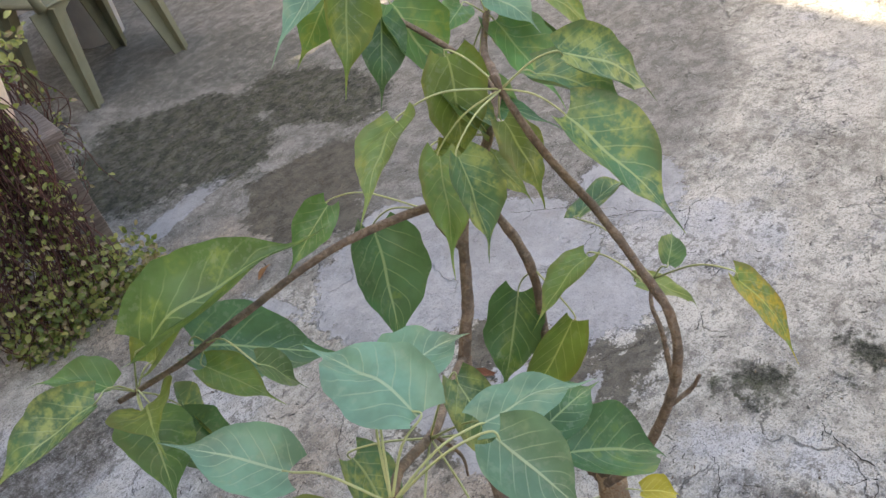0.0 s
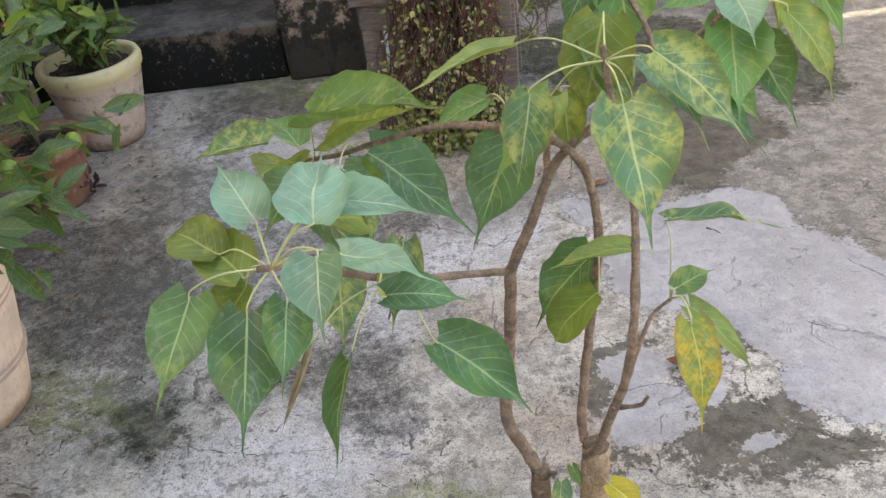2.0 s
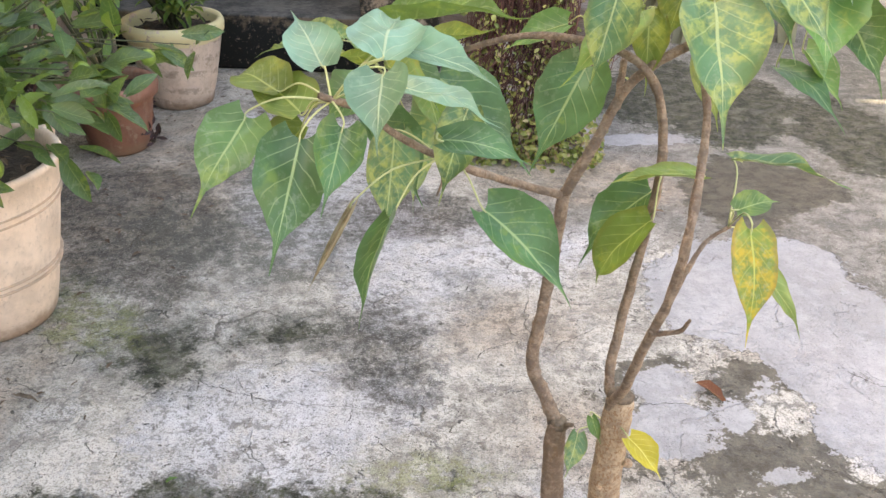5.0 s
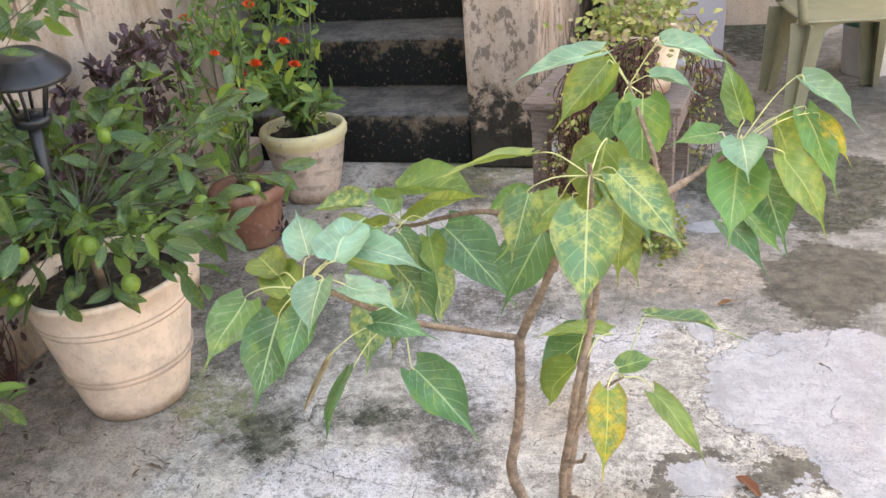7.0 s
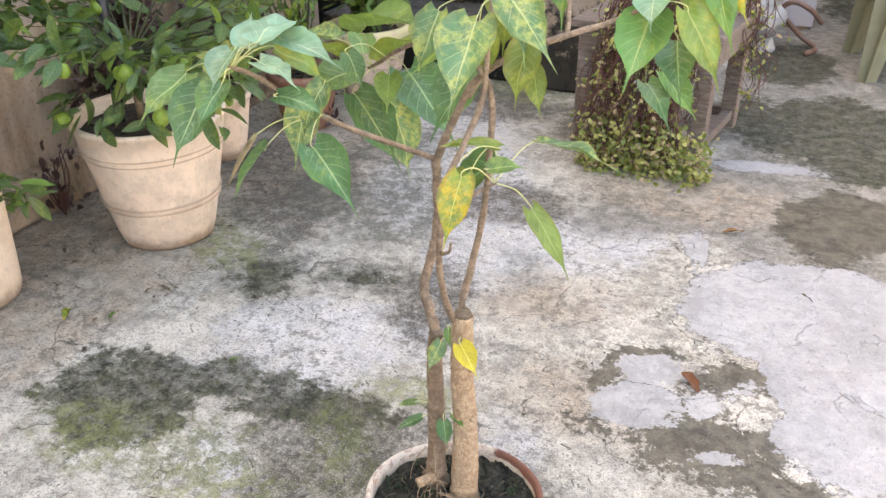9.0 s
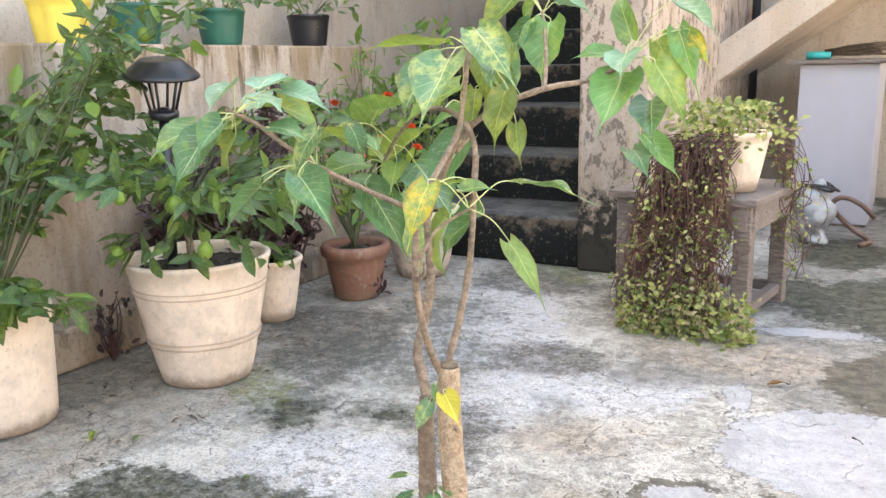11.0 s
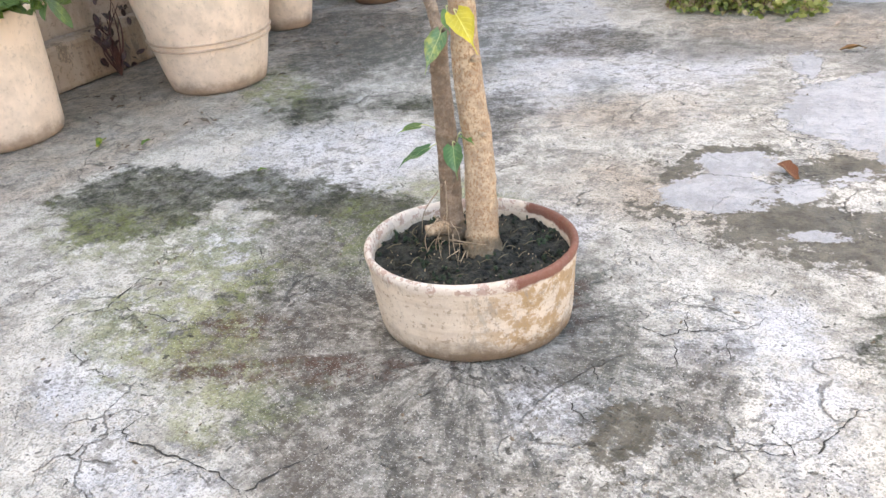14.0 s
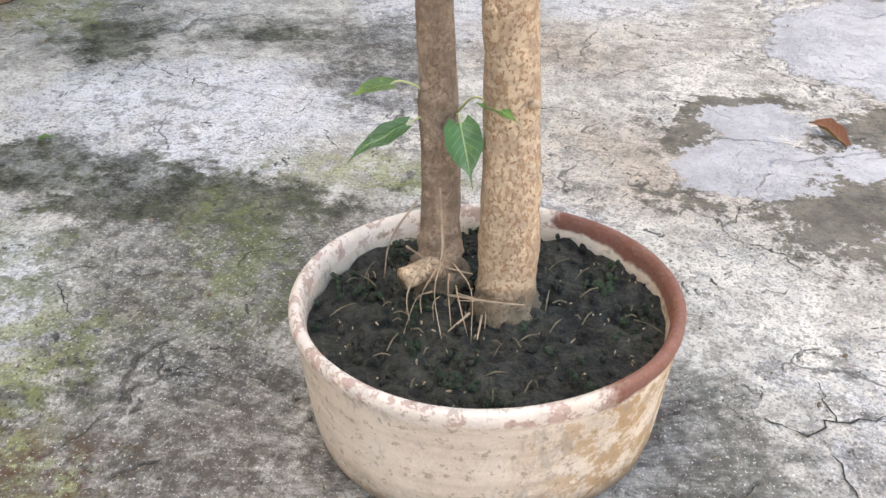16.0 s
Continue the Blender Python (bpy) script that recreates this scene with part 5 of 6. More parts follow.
for q in [(-1.402, 1.75, 0.634), (-1.08, 1.75, 0.554), (-1.217, 1.70, 0.467), (-1.055, 1.75, 0.481), (-1.33, 1.72, 0.405), (-1.12, 1.62, 0.52), (-1.20, 1.80, 0.66)]:
    bloom(flower, Vector(q) - Vector((*PC, 0.225)), 0.026)
# second spray of the same kind behind the terracotta pot
spray = thing("flowering_bush", "loose green spray with red-orange blooms in a terracotta pot", "shrub", (*PT, 0.18))
tips = [Vector((0.16 * math.cos(a) * r - 0.06, 0.16 * math.sin(a) * r, h)) for a, r, h in [(i * 2.39996, 0.3 + 0.7 * ((i * 0.43) % 1), 0.20 + 0.50 * ((i * 0.618) % 1)) for i in range(18)]]
bush(spray, (0, 0, -0.01), tips, M_CHILLI, M_STEM, rng, 200, 0.045, 0.40, thick=0.004, spread=0.03)
for q in [(0.02, -0.06, 0.42), (0.06, -0.02, 0.30)]:
    bloom(spray, q, 0.018)
# citrus seedling in the small pot
seedling = thing("lime_seedling", "small dark green lime plant in a cream pot", "shrub", (*PB, 0.18))
tips = [Vector((0.17 * math.cos(a) * r + 0.02, 0.17 * math.sin(a) * r - 0.02, h)) for a, r, h in [(i * 2.39996, 0.3 + 0.7 * ((i * 0.43) % 1), 0.05 + 0.26 * ((i * 0.618) % 1)) for i in range(18)]]
lines = bush(seedling, (0, 0, -0.01), tips, M_CITRUS, M_STEM, rng, 170, 0.055, 0.40, thick=0.004, hang=0.3, spread=0.03)
for i in range(5):
    q = lines[i * 3][-3] + Vector((0.02, -0.03, -0.03))
    bm = bmesh.new()
    bmesh.ops.create_uvsphere(bm, u_segments=14, v_segments=10, radius=0.016, matrix=Matrix.Translation(q))
    part("lime", bm, M_LIME, seedling, "round unripe lime")


def purple(at, height, width, n, size=0.04, low=0.0):
    owner = thing("purple_plant", "dark purple-leaved plant against the wall", "shrub", at, group="purple plants")
    tips = [Vector((width * math.cos(a) * r, width * math.sin(a) * r, low + h * height)) for a, r, h in [(i * 2.39996, 0.3 + 0.7 * ((i * 0.43) % 1), 0.35 + 0.65 * ((i * 0.618) % 1)) for i in range(14)]]
    bush(owner, (0, 0, 0), tips, M_PURPLE, M_VINESTEM, rng, n, size, 0.6, thick=0.003, spread=0.03)


purple((-1.36, 1.10, 0.0), 0.74, 0.30, 1900, 0.033)
purple((-1.38, 0.92, 0.0), 0.60, 0.16, 620, 0.032)
purple((-1.36, 1.38, 0.0), 0.72, 0.18, 700, 0.032)
purple((-1.395, 0.66, 0.0), 0.20, 0.05, 46, 0.024)
purple((-1.10, 1.50, 0.0), 0.12, 0.06, 46, 0.028)

# solar lamp in the large pot
lamp = thing("solar_lamp", "black plastic garden lamp with a wide cap, stuck into a pot", "garden lamp", (-1.165, 0.690, 0.275))
lamp.matrix_basis = pose(-1.165, 0.690, 0.275, 5, 8, 0)
bm = bmesh.new()
tube(bm, [(0, 0, 0), (0, 0, 0.42)], 0.013, 0.013, 14, 2, 0, 0, False)
part("post", bm, M_BLACK, lamp)
for i in range(6):
    bm = bmesh.new()
    a = i * math.pi / 3
    tube(bm, [(0.028 * math.cos(a), 0.028 * math.sin(a), 0.405), (0.050 * math.cos(a), 0.050 * math.sin(a), 0.495)], 0.0035, 0.0035, 6, 2, 0, 0, False)
    part("cage_bar", bm, M_BLACK, lamp)
bm = bmesh.new()
lathe(bm, [(0.034, 0.395), (0.036, 0.405), (0.036, 0.412), (0.012, 0.416)], 24, close=True)
part("collar", bm, M_BLACK, lamp)
bm = bmesh.new()
lathe(bm, [(0.02, 0.490), (0.087, 0.493), (0.090, 0.497), (0.087, 0.503), (0.052, 0.532), (0.048, 0.535)], 40, close=True)
part("cap", bm, M_BLACK, lamp, "wide sloped black cap")

# pots on the wall top
for at, mat, lab in [((-1.72, 0.86), M_YELLOWPOT, "yellow-painted lobed pot on the wall top"), ((-1.72, 1.14), M_GREENPOT, "dark green pot on the wall top"), ((-1.72, 1.52), M_GREENPOT, "dark green pot on the wall top"), ((-1.74, 2.05), M_BLACK, "black nursery pot on the wall top")]:
    owner = thing("wall_pot", lab, "plant pot", (*at, 0.854))
    bm = bmesh.new()
    lathe(bm, pot_prof(0.070, 0.085, 0.13, 0.015, 0.003), 32)
    if mat is M_YELLOWPOT:
        for v in bm.verts:
            a = math.atan2(v.co.y, v.co.x)
            k = 1.0 + 0.05 * math.cos(7 * a)
            v.co.x, v.co.y = v.co.x * k, v.co.y * k
    part("body", bm, mat, owner)
    bm = bmesh.new()
    clod_disc(bm, 0.074, 0.112, 6, 20, 0.005)
    part("soil", bm, M_SOIL, owner)
    if mat is M_GREENPOT or mat is M_BLACK:
        sprig = thing("potted_sprig", "loose green sprigs growing from a small pot", "potted plant", (*at, 0.854 + 0.11))
        tips = [Vector((0.17 * math.cos(i * 2.4) + 0.05, 0.17 * math.sin(i * 2.4), 0.04 + 0.16 * ((i * 0.618) % 1))) for i in range(10)]
        bush(sprig, (0, 0, -0.01), tips, M_CITRUS, M_STEM, rng, 70, 0.050, 0.44, thick=0.002, hang=0.2, spread=0.02)

# ---------------------------------------------------------------- stool with the trailing plant
stool = thing("wooden_stool", "weathered square wooden stool with a plank top", "stool", (-0.075, 1.855, 0.0), -8.0)
S, H = 0.225, 0.389
for i in range(3):
    bm = bmesh.new()
    x0 = -S + i * 2 * S / 3
    box(bm, x0 + 0.001, x0 + 2 * S / 3 - 0.001, -S, S, H - 0.022, H, 0.003)
    part("plank", bm, M_WOOD, stool, smooth=False)
for nm, b in (("apron", (-S + 0.03, S - 0.03, -S + 0.014, -S + 0.034)), ("apron", (-S + 0.03, S - 0.03, S - 0.034, S - 0.014)), ("apron", (-S + 0.014, -S + 0.034, -S + 0.036, S - 0.036)), ("apron", (S - 0.034, S - 0.014, -S + 0.036, S - 0.036))):
    bm = bmesh.new()
    box(bm, *b, H - 0.095, H - 0.023, 0.003)
    part(nm, bm, M_WOOD, stool, smooth=False)
for sx in (-1, 1):
    for sy in (-1, 1):
        bm = bmesh.new()
        cx, cy = sx * (S - 0.045), sy * (S - 0.045)
        box(bm, cx - 0.024, cx + 0.024, cy - 0.024, cy + 0.024, 0.0, H - 0.024, 0.003)
        part("leg", bm, M_WOOD, stool, smooth=False)
for b in ((-S + 0.07, S - 0.07, -S + 0.03, -S + 0.06), (-S + 0.07, S - 0.07, S - 0.06, S - 0.03), (-S + 0.03, -S + 0.06, -S + 0.07, S - 0.07), (S - 0.06, S - 0.03, -S + 0.07, S - 0.07)):
    bm = bmesh.new()
    box(bm, *b, 0.035, 0.065, 0.003)
    part("stretcher", bm, M_WOOD, stool, smooth=False)
POT_V = (0.015, 1.775)
ring = thing("cream_pot", "chipped cream pot on a wooden stool, hidden under a trailing plant", "plant pot", (*POT_V, H + 0.001))
bm = bmesh.new()
lathe(bm, pot_prof(0.070, 0.098, 0.175, 0.02, 0.004), 40)
part("body", bm, M_CREAM, ring)
bm = bmesh.new()
clod_disc(bm, 0.078, 0.155, 8, 28, 0.006)
part("soil", bm, M_SOIL, ring)
# the trailing plant hangs over the stool to the ground
vine = thing("trailing_plant", "trailing creeper, red-brown stems, small yellow-green leaves, spilling to the ground", "creeper", (*POT_V, H + 0.16))
rng = random.Random(77)
bm_s, bm_l = bmesh.new(), bmesh.new()
uvl = bm_l.loops.layers.uv.new("UVMap")


bm_d = bmesh.new()
uvd = bm_d.loops.layers.uv.new("UVMap")


def tuft(v, d, L):
    """One small leaf, green or withered."""
    dry = rng.random() < 0.22
    blade(bm_d if dry else bm_l, uvd if dry else uvl, v, v + d * L, Vector((rng.uniform(-0.6, 0.6), -0.8, rng.uniform(0.1, 1.0))), L * 0.78, oval_shape, 3, 2, 0.05, 0.25, 0.04, rng.uniform(0, 50))


def strand(start, over, foot, r, leaves, size):
    """A stem up from the pot, over an edge and down, wandering as it goes."""
    s, o2, f = Vector(start), Vector(over), Vector(foot)
    wob = lambda k: Vector((rng.gauss(0, k), rng.gauss(0, k * 0.7), 0))
    pts = [s, o2 + Vector((0, 0, 0.02)), o2.lerp(f, 0.3) + wob(0.022), o2.lerp(f, 0.55) + wob(0.028), o2.lerp(f, 0.8) + wob(0.028), f + wob(0.02)]
    tube(bm_s, pts, r, r * 0.6, 4, 4)
    ln = smooth_line(pts, 8)
    for i in range(leaves):
        n = rng.randrange(3, len(ln))
        d = Vector((rng.uniform(-1, 1), rng.uniform(-1, 0.6), rng.uniform(-0.9, 0.5))).normalized()
        tuft(ln[n] + d * rng.uniform(0.0, 0.016), d, size * rng.uniform(0.6, 1.3))


o = Vector((*POT_V, H + 0.16))
for i in range(330):
    a = rng.uniform(0, 1)
    # front edge, west side and a few over the east side of the stool
    lock = rng.choice((-0.21, -0.175, -0.13, -0.095, -0.04, -0.01, 0.015))
    if a < 0.78:
        ex, ey = lock + rng.gauss(0, 0.014), 1.60 - 0.11 * rng.random() ** 1.5
    elif a < 0.86:
        ex, ey = -0.25 + rng.uniform(-0.03, 0.04), rng.uniform(1.58, 1.85)
    elif a < 0.93:
        continue
    else:
        ex, ey = rng.uniform(0.16, 0.23), rng.uniform(1.84, 2.05)
    end = rng.choice((0.0, 0.0, 0.02, 0.06, 0.12, 0.2, 0.28)) if a < 0.86 else rng.uniform(0.06, 0.3)
    over = Vector((0.03 + (ex - 0.03) * 0.72, POT_V[1] + (ey - POT_V[1]) * 0.85, H + rng.uniform(0.02, 0.15)))
    strand(Vector((rng.uniform(-0.06, 0.06), rng.uniform(-0.06, 0.06), 0)), over - o, Vector((ex, ey, end + 0.01)) - o, 0.0017, 8, 0.0145)
# the heap of growth on the pot, and the skirt on the ground
for i in range(900):
    v = Vector((rng.gauss(-0.02, 0.075), rng.gauss(-0.02, 0.08), rng.uniform(-0.02, 0.10)))
    if i % 3 == 0:
        v = Vector((rng.gauss(-0.11, 0.03), rng.gauss(-0.05, 0.05), rng.uniform(-0.16, 0.06)))
    d = Vector((rng.uniform(-1, 1), rng.uniform(-1, 0.6), rng.uniform(-0.3, 1))).normalized()
    tuft(v, d, 0.021 * rng.uniform(0.6, 1.3))
for i in range(1050):
    gx, gy = rng.uniform(-0.24, 0.14), 1.50 + rng.gauss(0.02, 0.035)
    v = Vector((gx, gy, (0.15 - 0.3 * max(0.0, gx)) * rng.random() ** 2 + 0.006)) - o
    d = Vector((rng.uniform(-1, 1), rng.uniform(-1, 0.6), rng.uniform(-0.1, 0.8))).normalized()
    tuft(v, d, 0.0165 * rng.uniform(0.6, 1.3))
part("withered_foliage", bm_d, M_WITHER, vine, "withered straw-coloured leaves", kind="stuff")
part("stem_tangle", bm_s, M_VINESTEM, vine, "tangled thin red-brown stems", kind="stuff")
part("foliage", bm_l, M_VINE, vine, kind="stuff")

# ---------------------------------------------------------------- back of the yard
cab = thing("cabinet", "tall white laminate cabinet with a dark top board", "cabinet", (0.0, 0.0, 0.0))
bm = bmesh.new()
box(bm, -0.004, 0.322, 3.41, 4.14, 0.012, 0.735, 0.004)
part("body", bm, M_CABINET, cab, smooth=False)
bm = bmesh.new()
box(bm, -0.06, 0.36, 3.37, 4.18, 0.737, 0.755, 0.003)
part("top_board", bm, M_WOOD, cab, "dark weathered board", smooth=False)
bm = bmesh.new()
box(bm, 0.002, 0.316, 3.415, 4.13, 0.0, 0.011)
part("plinth", bm, M_CUT, cab, smooth=False)
teal = thing("plastic_roll", "small rolled teal plastic sheet", "roll", (0.06, 3.50, 0.757))
bm = bmesh.new()
tube(bm, [(-0.05, 0, 0.018), (0.05, 0.02, 0.018)], 0.018, 0.017, 14, 4, 0.06, 1, False)
part("roll", bm, M_TEAL, teal)
broom = thing("twig_broom", "bundle of dry brown twigs lying on a cabinet", "broom", (0.16, 3.54, 0.757))
bm = bmesh.new()
rng = random.Random(3)
for i in range(70):
    y = rng.uniform(-0.05, 0.05)
    tube(bm, [(-0.06 + rng.uniform(-0.02, 0.02), y * 0.6, 0.012 + rng.uniform(0, 0.03)), (0.05, y * 1.1, 0.014 + rng.uniform(0, 0.05)), (0.17 + rng.uniform(-0.03, 0.03), y * 1.8, 0.012 + rng.uniform(0, 0.06))], 0.0022, 0.0014, 5, 3)
part("brush", bm, M_TWIGS, broom, kind="stuff")
pipe = thing("drain_pipe", "black plastic drain pipe standing against the wall", "pipe", (-0.300, 3.98, 0.0))
bm = bmesh.new()
tube(bm, [(0, 0, 0), (0, 0, 2.5)], 0.022, 0.022, 18, 2, 0, 0, False)
part("pipe", bm, M_BLACK, pipe)
for z in (0.5, 1.1, 1.9):
    bm = bmesh.new()
    lathe(bm, [(0.022, z), (0.027, z + 0.004), (0.027, z + 0.05), (0.022, z + 0.054)], 18)
    part("coupling", bm, M_BLACK, pipe)
# hose and bag by the cabinet
hose = thing("garden_hose", "coiled brown rubber hose lying by the cabinet", "hose", (0.22, 3.0, 0.0))
bm = bmesh.new()
pts = [(0.10, -0.05, 0.013), (0.13, 0.05, 0.013), (0.06, 0.10, 0.05), (-0.02, 0.05, 0.14), (-0.06, 0.0, 0.22), (-0.12, 0.0, 0.24), (-0.17, 0.05, 0.20), (-0.16, 0.10, 0.12), (-0.08, 0.12, 0.10), (0.0, 0.10, 0.18), (0.08, 0.10, 0.16), (0.14, 0.12, 0.10)]
tube(bm, pts, 0.011, 0.011, 10, 8)
part("hose", bm, M_HOSE, hose)
bag = thing("plastic_bag", "crumpled pale polythene bag with coiled wire in it", "bag", (0.13, 2.98, 0.0))
bm = bmesh.new()
bmesh.ops.create_icosphere(bm, subdivisions=4, radius=0.085, matrix=Matrix.Translation((0, 0, 0.12)) @ Matrix.Diagonal((0.80, 0.75, 1.55, 1)))
for v in bm.verts:
    v.co += v.normal * (0.045 * noise.noise(v.co * 11) + 0.030 * abs(noise.noise(v.co * 26)) + 0.012 * noise.noise(v.co * 60))
    v.co.z = max(0.002, v.co.z)
part("bag", bm, M_BAG, bag)
bm = bmesh.new()
tube(bm, [(0.10 * math.cos(i * 0.7) * (0.6 + 0.02 * i), 0.05 * math.sin(i * 0.7), 0.24 + 0.014 * math.sin(i * 1.3)) for i in range(22)], 0.006, 0.006, 7, 3)
part("wire", bm, M_BLACK, bag, "coil of dark cable")


def plastic_chair(at, turn):
    """Moulded armchair: splayed channel legs, curved arms, slatted back."""
    owner = thing("plastic_chair", "olive-grey moulded plastic armchair", "chair", (*at, 0.0), turn, "plastic chairs")
    for sx in (-1, 1):
        for sy in (-1, 1):
            bm = bmesh.new()
            foot, top = Vector((sx * 0.21, sy * 0.20, 0.0)), Vector((sx * 0.175, sy * 0.165, 0.36))
            for k in range(2):
                w = 0.034
                a = Vector((sx * w, 0, 0)) if k == 0 else Vector((0, sy * w, 0))
                q = [foot - a, foot + a, top + a * 1.9, top - a * 1.9]
                nrm = Vector((0, sy, 0)) if k == 0 else Vector((sx, 0, 0))
                vs = [bm.verts.new(p) for p in q] + [bm.verts.new(p + nrm * 0.008) for p in q]
                for f in ((0, 1, 2, 3), (7, 6, 5, 4), (0, 4, 5, 1), (1, 5, 6, 2), (2, 6, 7, 3), (3, 7, 4, 0)):
                    bm.faces.new([vs[i] for i in f])
            bmesh.ops.recalc_face_normals(bm, faces=bm.faces[:])
            part("leg", bm, M_CHAIR, owner, smooth=False)
    for sy in (-1, 1):  # arched web under the front and back edge
        bm = bmesh.new()
        row = []
        for i in range(17):
            u = i / 8 - 1
            low = 0.355 - 0.16 * u ** 4
            row.append([bm.verts.new((u * 0.185, sy * (0.176 + d), z)) for d in (0, 0.006) for z in (low, 0.368)])
        for p, q in zip(row, row[1:]):
            for i, j in ((0, 1), (1, 3), (3, 2), (2, 0)):
                bm.faces.new((p[i], p[j], q[j], q[i]))
        bmesh.ops.recalc_face_normals(bm, faces=bm.faces[:])
        part("apron", bm, M_CHAIR, owner, smooth=False)
    bm = bmesh.new()
    bmesh.ops.create_grid(bm, x_segments=14, y_segments=14, size=0.20)
    for v in bm.verts:
        v.co.z = 0.372 - 0.02 * math.exp(-(v.co.x ** 2 + v.co.y ** 2) / 0.02)
    bmesh.ops.solidify(bm, geom=bm.faces[:], thickness=0.008)
    part("seat", bm, M_CHAIR, owner)
    for sx in (-1, 1):
        bm = bmesh.new()
        tube(bm, [(sx * 0.20, -0.19, 0.36), (sx * 0.225, -0.18, 0.52), (sx * 0.23, -0.05, 0.575), (sx * 0.22, 0.12, 0.57), (sx * 0.19, 0.20, 0.60)], 0.018, 0.018, 10, 6)
        part("arm", bm, M_CHAIR, owner)
    bm = bmesh.new()
    tube(bm, [(-0.19, 0.20, 0.37), (-0.20, 0.24, 0.62), (-0.12, 0.26, 0.74), (0.12, 0.26, 0.74), (0.20, 0.24, 0.62), (0.19, 0.20, 0.37)], 0.017, 0.017, 10, 6)
    part("back_frame", bm, M_CHAIR, owner)
    for i in range(5):
        bm = bmesh.new()
        x = -0.12 + i * 0.06
        box(bm, x - 0.018, x + 0.018, 0.225, 0.232, 0.38, 0.74, 0.002)
        part("slat", bm, M_CHAIR, owner, smooth=False)
    return owner


plastic_chair((0.728, 2.92), 8)
bucket = thing("paint_bucket", "white plastic paint bucket with a dark print", "bucket", (0.93, 3.36, 0.0))
bm = bmesh.new()
lathe(bm, [(0.098, 0.0), (0.102, 0.004), (0.118, 0.27), (0.124, 0.275), (0.124, 0.292), (0.118, 0.296), (0.112, 0.29), (0.108, 0.2)], 40)
part("body", bm, M_WHITE, bucket)
bm = bmesh.new()
lathe(bm, [(0.1165, 0.215), (0.1185, 0.216), (0.1198, 0.240), (0.1178, 0.241)], 40)
part("print", bm, M_GREENPOT, bucket, "plain dark green print band")


# ---------------------------------------------------------------- the yard's surface details
def crack(way, width, seed):
    """A wandering crack filled with dirt, by way of a few turning points."""
    r = random.Random(seed)
    bm = bmesh.new()
    pts = []
    for (ax, ay), (bx, by) in zip(way, way[1:]):
        n = max(2, int(math.hypot(bx - ax, by - ay) / 0.006))
        for i in range(n):
            u = i / n
            pts.append(Vector((ax + (bx - ax) * u + r.gauss(0, 0.0016), ay + (by - ay) * u + r.gauss(0, 0.0016), 0)))
    prev = None
    for i, q in enumerate(pts):
        d = (pts[min(i + 1, len(pts) - 1)] - pts[max(i - 1, 0)]).normalized()
        s = Vector((-d.y, d.x, 0)) * width * 0.4 * r.uniform(0.15, 1.4) * (1 - 0.5 * i / len(pts))
        cur = (bm.verts.new(q + s + Vector((0, 0, 0.0012))), bm.verts.new(q - s + Vector((0, 0, 0.0012))))
        if prev:
            bm.faces.new((prev[0], prev[1], cur[1], cur[0]))
        prev = cur
    ob = new("crack", mesh_of("crack", bm, M_CRACK, False))
    tagged(ob, "thin dirt-filled crack in the concrete", "crack", "cracks", "structure")


crack(((0.652, 0.837), (0.734, 0.700), (0.765, 0.582), (0.795, 0.503), (0.926, 0.463)), 0.0020, 1)
crack(((0.765, 0.582), (0.714, 0.641), (0.613, 0.619)), 0.0020, 2)
crack(((0.815, 0.493), (0.694, 0.452), (0.683, 0.362)), 0.0020, 3)
crack(((0.118, 0.542), (0.197, 0.552), (0.277, 0.513)), 0.0020, 12)
crack(((0.168, 0.789), (0.208, 0.740), (0.268, 0.720), (0.348, 0.692)), 0.0020, 17)
crack(((0.500, 0.665), (0.551, 0.627), (0.582, 0.638)), 0.0020, 18)
crack(((-0.297, -0.364), (-0.285, -0.339), (-0.283, -0.313), (-0.268, -0.295), (-0.266, -0.273), (-0.253, -0.261)), 0.0026, 20)
crack(((-0.268, -0.295), (-0.246, -0.306), (-0.215, -0.299), (-0.196, -0.303), (-0.153, -0.299), (-0.122, -0.298), (-0.092, -0.307), (-0.080, -0.305), (-0.058, -0.313), (-0.037, -0.332)), 0.0032, 21)
crack(((-0.080, -0.305), (-0.072, -0.284), (-0.064, -0.264), (-0.052, -0.244), (-0.039, -0.210)), 0.0028, 22)
crack(((-0.462, -0.216), (-0.433, -0.228), (-0.411, -0.227)), 0.0020, 23)
crack(((-0.398, -0.237), (-0.368, -0.237), (-0.349, -0.233)), 0.0020, 24)
crack(((0.310, -0.059), (0.336, -0.050), (0.359, -0.043), (0.377, -0.037), (0.391, -0.035)), 0.0026, 25)
crack(((0.375, -0.037), (0.352, -0.012), (0.341, 0.003)), 0.0020, 26)
crack(((0.395, -0.026), (0.394, -0.017), (0.400, 0.005), (0.409, 0.028), (0.416, 0.047), (0.433, 0.065)), 0.0028, 27)
crack(((0.176, 0.106), (0.205, 0.097), (0.219, 0.113), (0.269, 0.138), (0.287, 0.150), (0.298, 0.168), (0.298, 0.180)), 0.0026, 28)
crack(((0.227, 0.119), (0.216, 0.148), (0.212, 0.165)), 0.0020, 29)
crack(((0.222, 0.085), (0.232, 0.057), (0.227, 0.034)), 0.0018, 30)
crack(((0.273, 0.111), (0.282, 0.089), (0.284, 0.073)), 0.0022, 31)
crack(((0.155, -0.054), (0.163, -0.064), (0.182, -0.073), (0.201, -0.076)), 0.0020, 32)
crack(((0.152, 0.016), (0.171, -0.011), (0.161, -0.026), (0.151, -0.044)), 0.0016, 33)
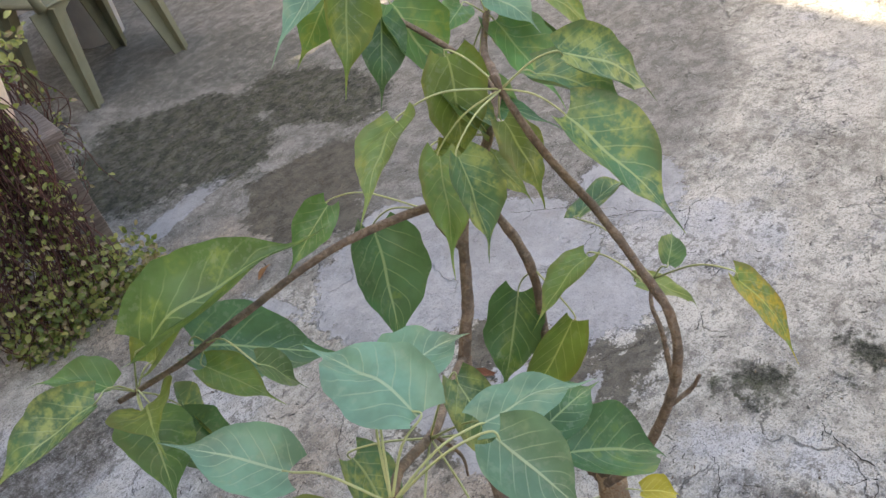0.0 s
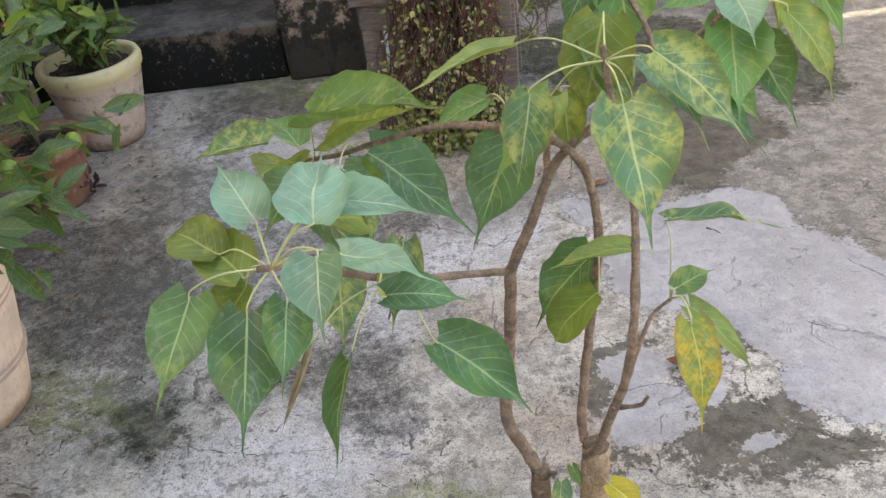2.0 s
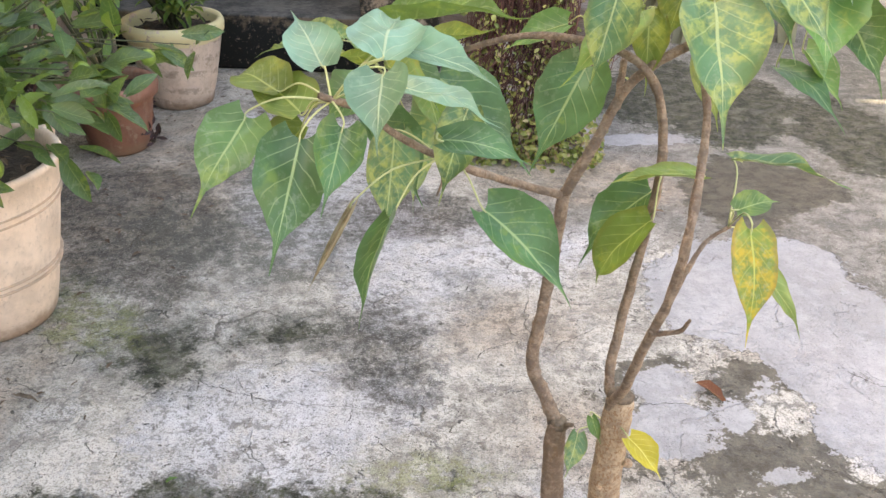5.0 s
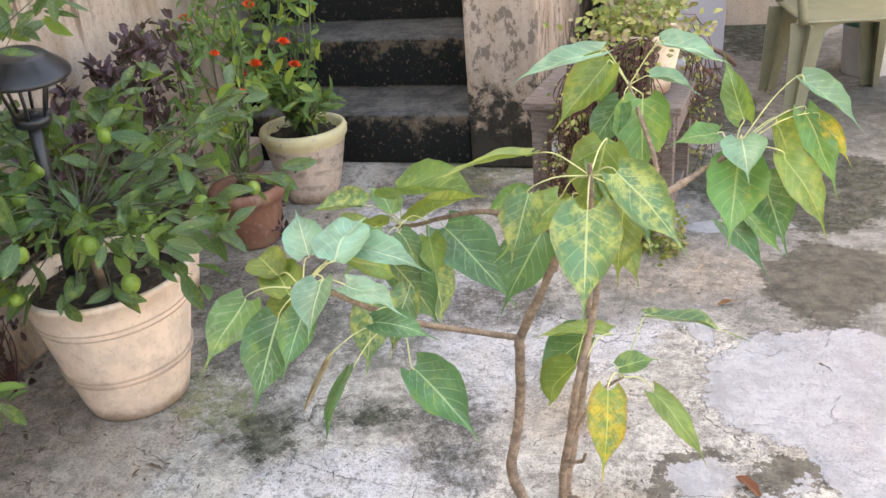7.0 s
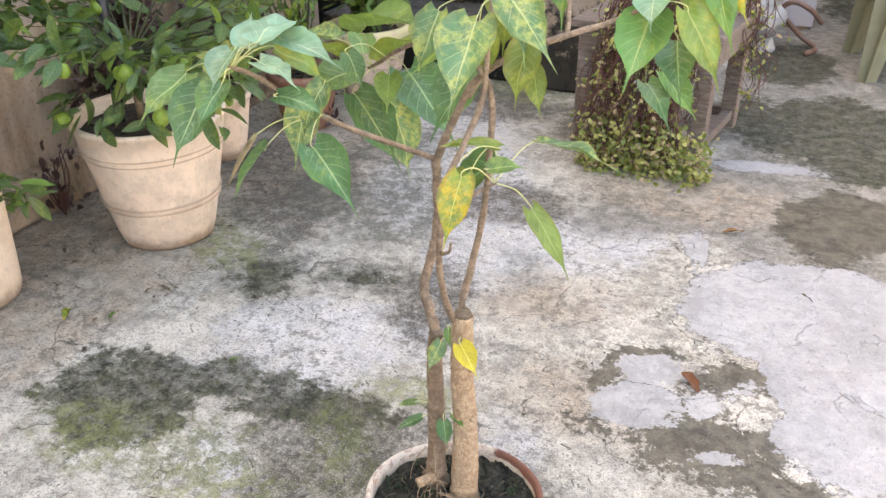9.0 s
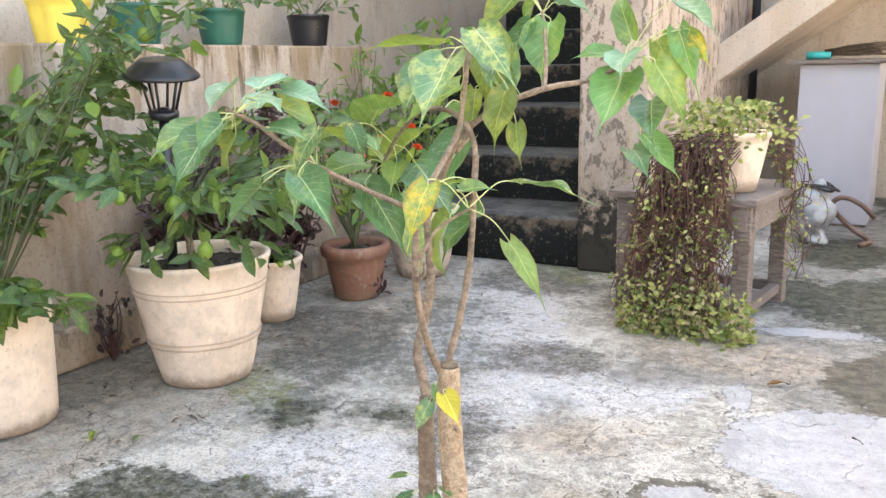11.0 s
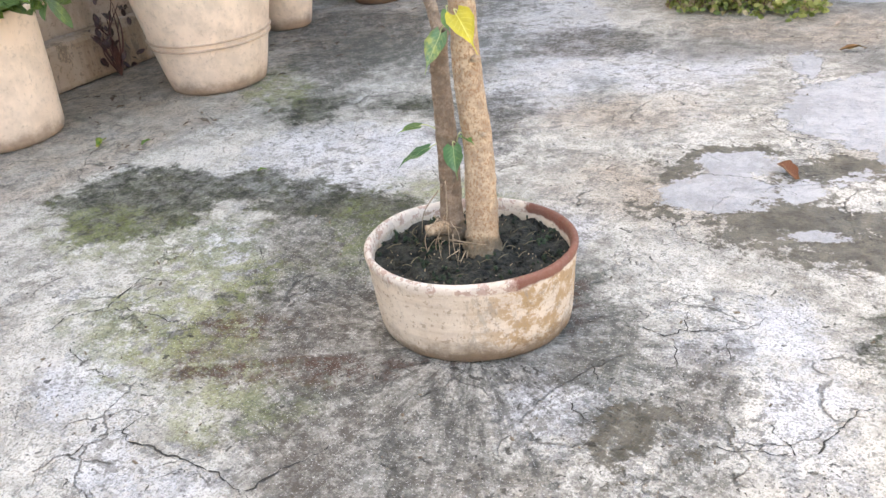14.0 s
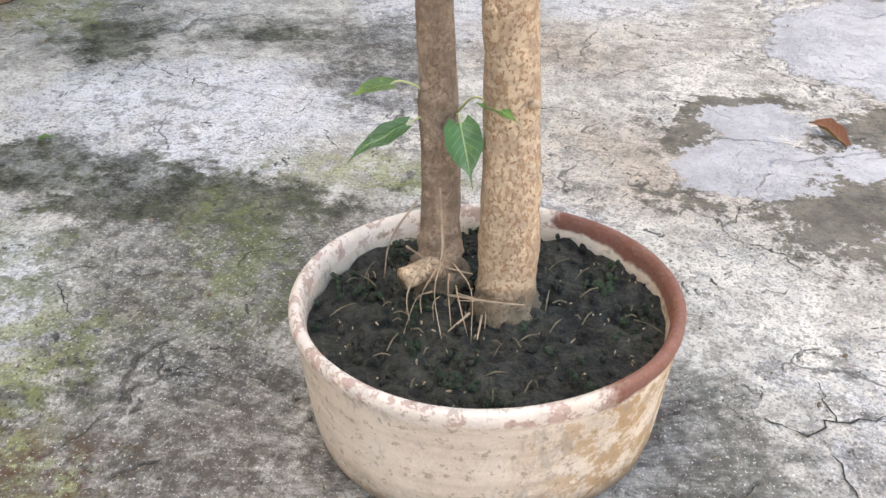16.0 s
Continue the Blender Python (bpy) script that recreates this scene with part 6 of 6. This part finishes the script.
crack(((-0.523, -0.200), (-0.530, -0.169), (-0.514, -0.149), (-0.492, -0.130), (-0.501, -0.102), (-0.509, -0.054), (-0.480, -0.049), (-0.449, -0.034)), 0.0026, 34)
crack(((-0.478, -0.127), (-0.451, -0.118), (-0.414, -0.115), (-0.373, -0.121)), 0.0020, 35)
crack(((-0.484, 0.014), (-0.504, 0.043)), 0.0020, 36)
crack(((-0.409, 0.089), (-0.362, 0.045)), 0.0020, 37)
crack(((-0.458, -0.097), (-0.451, -0.069), (-0.452, -0.052)), 0.0018, 38)
crack(((-0.655, 0.538), (-0.579, 0.516), (-0.502, 0.495), (-0.398, 0.488), (-0.340, 0.496)), 0.0020, 39)
crack(((-0.358, 0.454), (-0.360, 0.500)), 0.0020, 40)
crack(((-0.310, 0.424), (-0.280, 0.392), (-0.269, 0.379)), 0.0020, 41)
crack(((-0.094, 0.553), (-0.069, 0.566), (-0.036, 0.558), (-0.041, 0.542)), 0.0022, 42)
crack(((-0.159, 0.639), (-0.144, 0.668), (-0.080, 0.704)), 0.0020, 43)


def litter(at, turn, size, mat, label, name="fallen_leaf", wide=0.5):
    """A curled leaf lying on the ground."""
    ob = thing(name, label, "fallen leaf", (*at, 0.003), turn, "litter")
    bm = bmesh.new()
    uvl = bm.loops.layers.uv.new("UVMap")
    blade(bm, uvl, (-size / 2, 0, 0.002), (size / 2, 0, 0.003), (0, 0, 1), size * wide, oval_shape, 8, 4, 0.10, 0.35, 0.10, at[0] * 31)
    part("blade", bm, mat, ob)


litter((0.240, 0.583), 130, 0.058, M_DRY, "curled rust-brown dry leaf on the concrete", wide=0.45)
litter((0.244, 1.237), 20, 0.05, M_DRY, "curled rust-brown dry leaf on the concrete", wide=0.4)
litter((-1.024, 0.296), 120, 0.045, LEAF["yellow"], "small curled yellow-brown leaf on the concrete", wide=0.4)
litter((-0.928, 0.330), 100, 0.026, M_CHILLI, "small green leaf on the concrete")
litter((-0.594, 0.303), 40, 0.016, M_CHILLI, "small green leaf on the concrete")
litter((-0.893, 0.457), -15, 0.055, M_CUT, "dark brown twig on the concrete", "twig", 0.18)
litter((0.184, 1.426), 80, 0.026, M_CREAM, "pale chip of plaster on the concrete", "plaster_chip", 0.5)
litter((0.430, 0.981), -50, 0.035, M_CUT, "dark brown twig on the concrete", "twig", 0.10)
rng = random.Random(99)
bm = bmesh.new()
for i in range(260):
    x, y = (rng.gauss(0.0, 0.35), rng.uniform(-0.35, 0.2)) if i < 130 else (rng.uniform(-1.4, 1.2), rng.uniform(-0.3, 2.2))
    m = Matrix.LocRotScale((x, y, 0.001), Euler((rng.random() * 3, rng.random() * 3, rng.random() * 3)), (rng.uniform(0.6, 2.6), 1.0, 0.5))
    bmesh.ops.create_icosphere(bm, subdivisions=1, radius=rng.uniform(0.0008, 0.0022), matrix=m)
ob = new("crumbs", mesh_of("crumbs", bm, M_CUT))
tagged(ob, "scattered dark crumbs and grit on the concrete", "grit", kind="stuff")
rng = random.Random(41)
bm = bmesh.new()
uvl = bm.loops.layers.uv.new("UVMap")
for i in range(150):
    x, y, w = rng.gauss(-1.05, 0.13), rng.uniform(0.85, 2.0), rng.uniform(0, 6.283)
    if i > 100:
        x, y = rng.uniform(-1.36, -0.75), rng.uniform(0.2, 0.9)
    if x < WALL_X + 0.10:
        continue
    q = Vector((x, y, 0.003))
    t = Vector((math.cos(w), math.sin(w), rng.uniform(0.0, 0.2))) * rng.uniform(0.006, 0.022)
    blade(bm, uvl, q, q + t, (0, 0, 1), t.length * rng.uniform(0.15, 0.6), oval_shape, 3, 2, 0.05, 0.3, 0.08, rng.uniform(0, 40))
ob = new("leaf_crumbs", mesh_of("leaf_crumbs", bm, M_TWIGS))
tagged(ob, "brown scraps of dead leaf on the concrete by the pots", "leaf litter", kind="stuff")
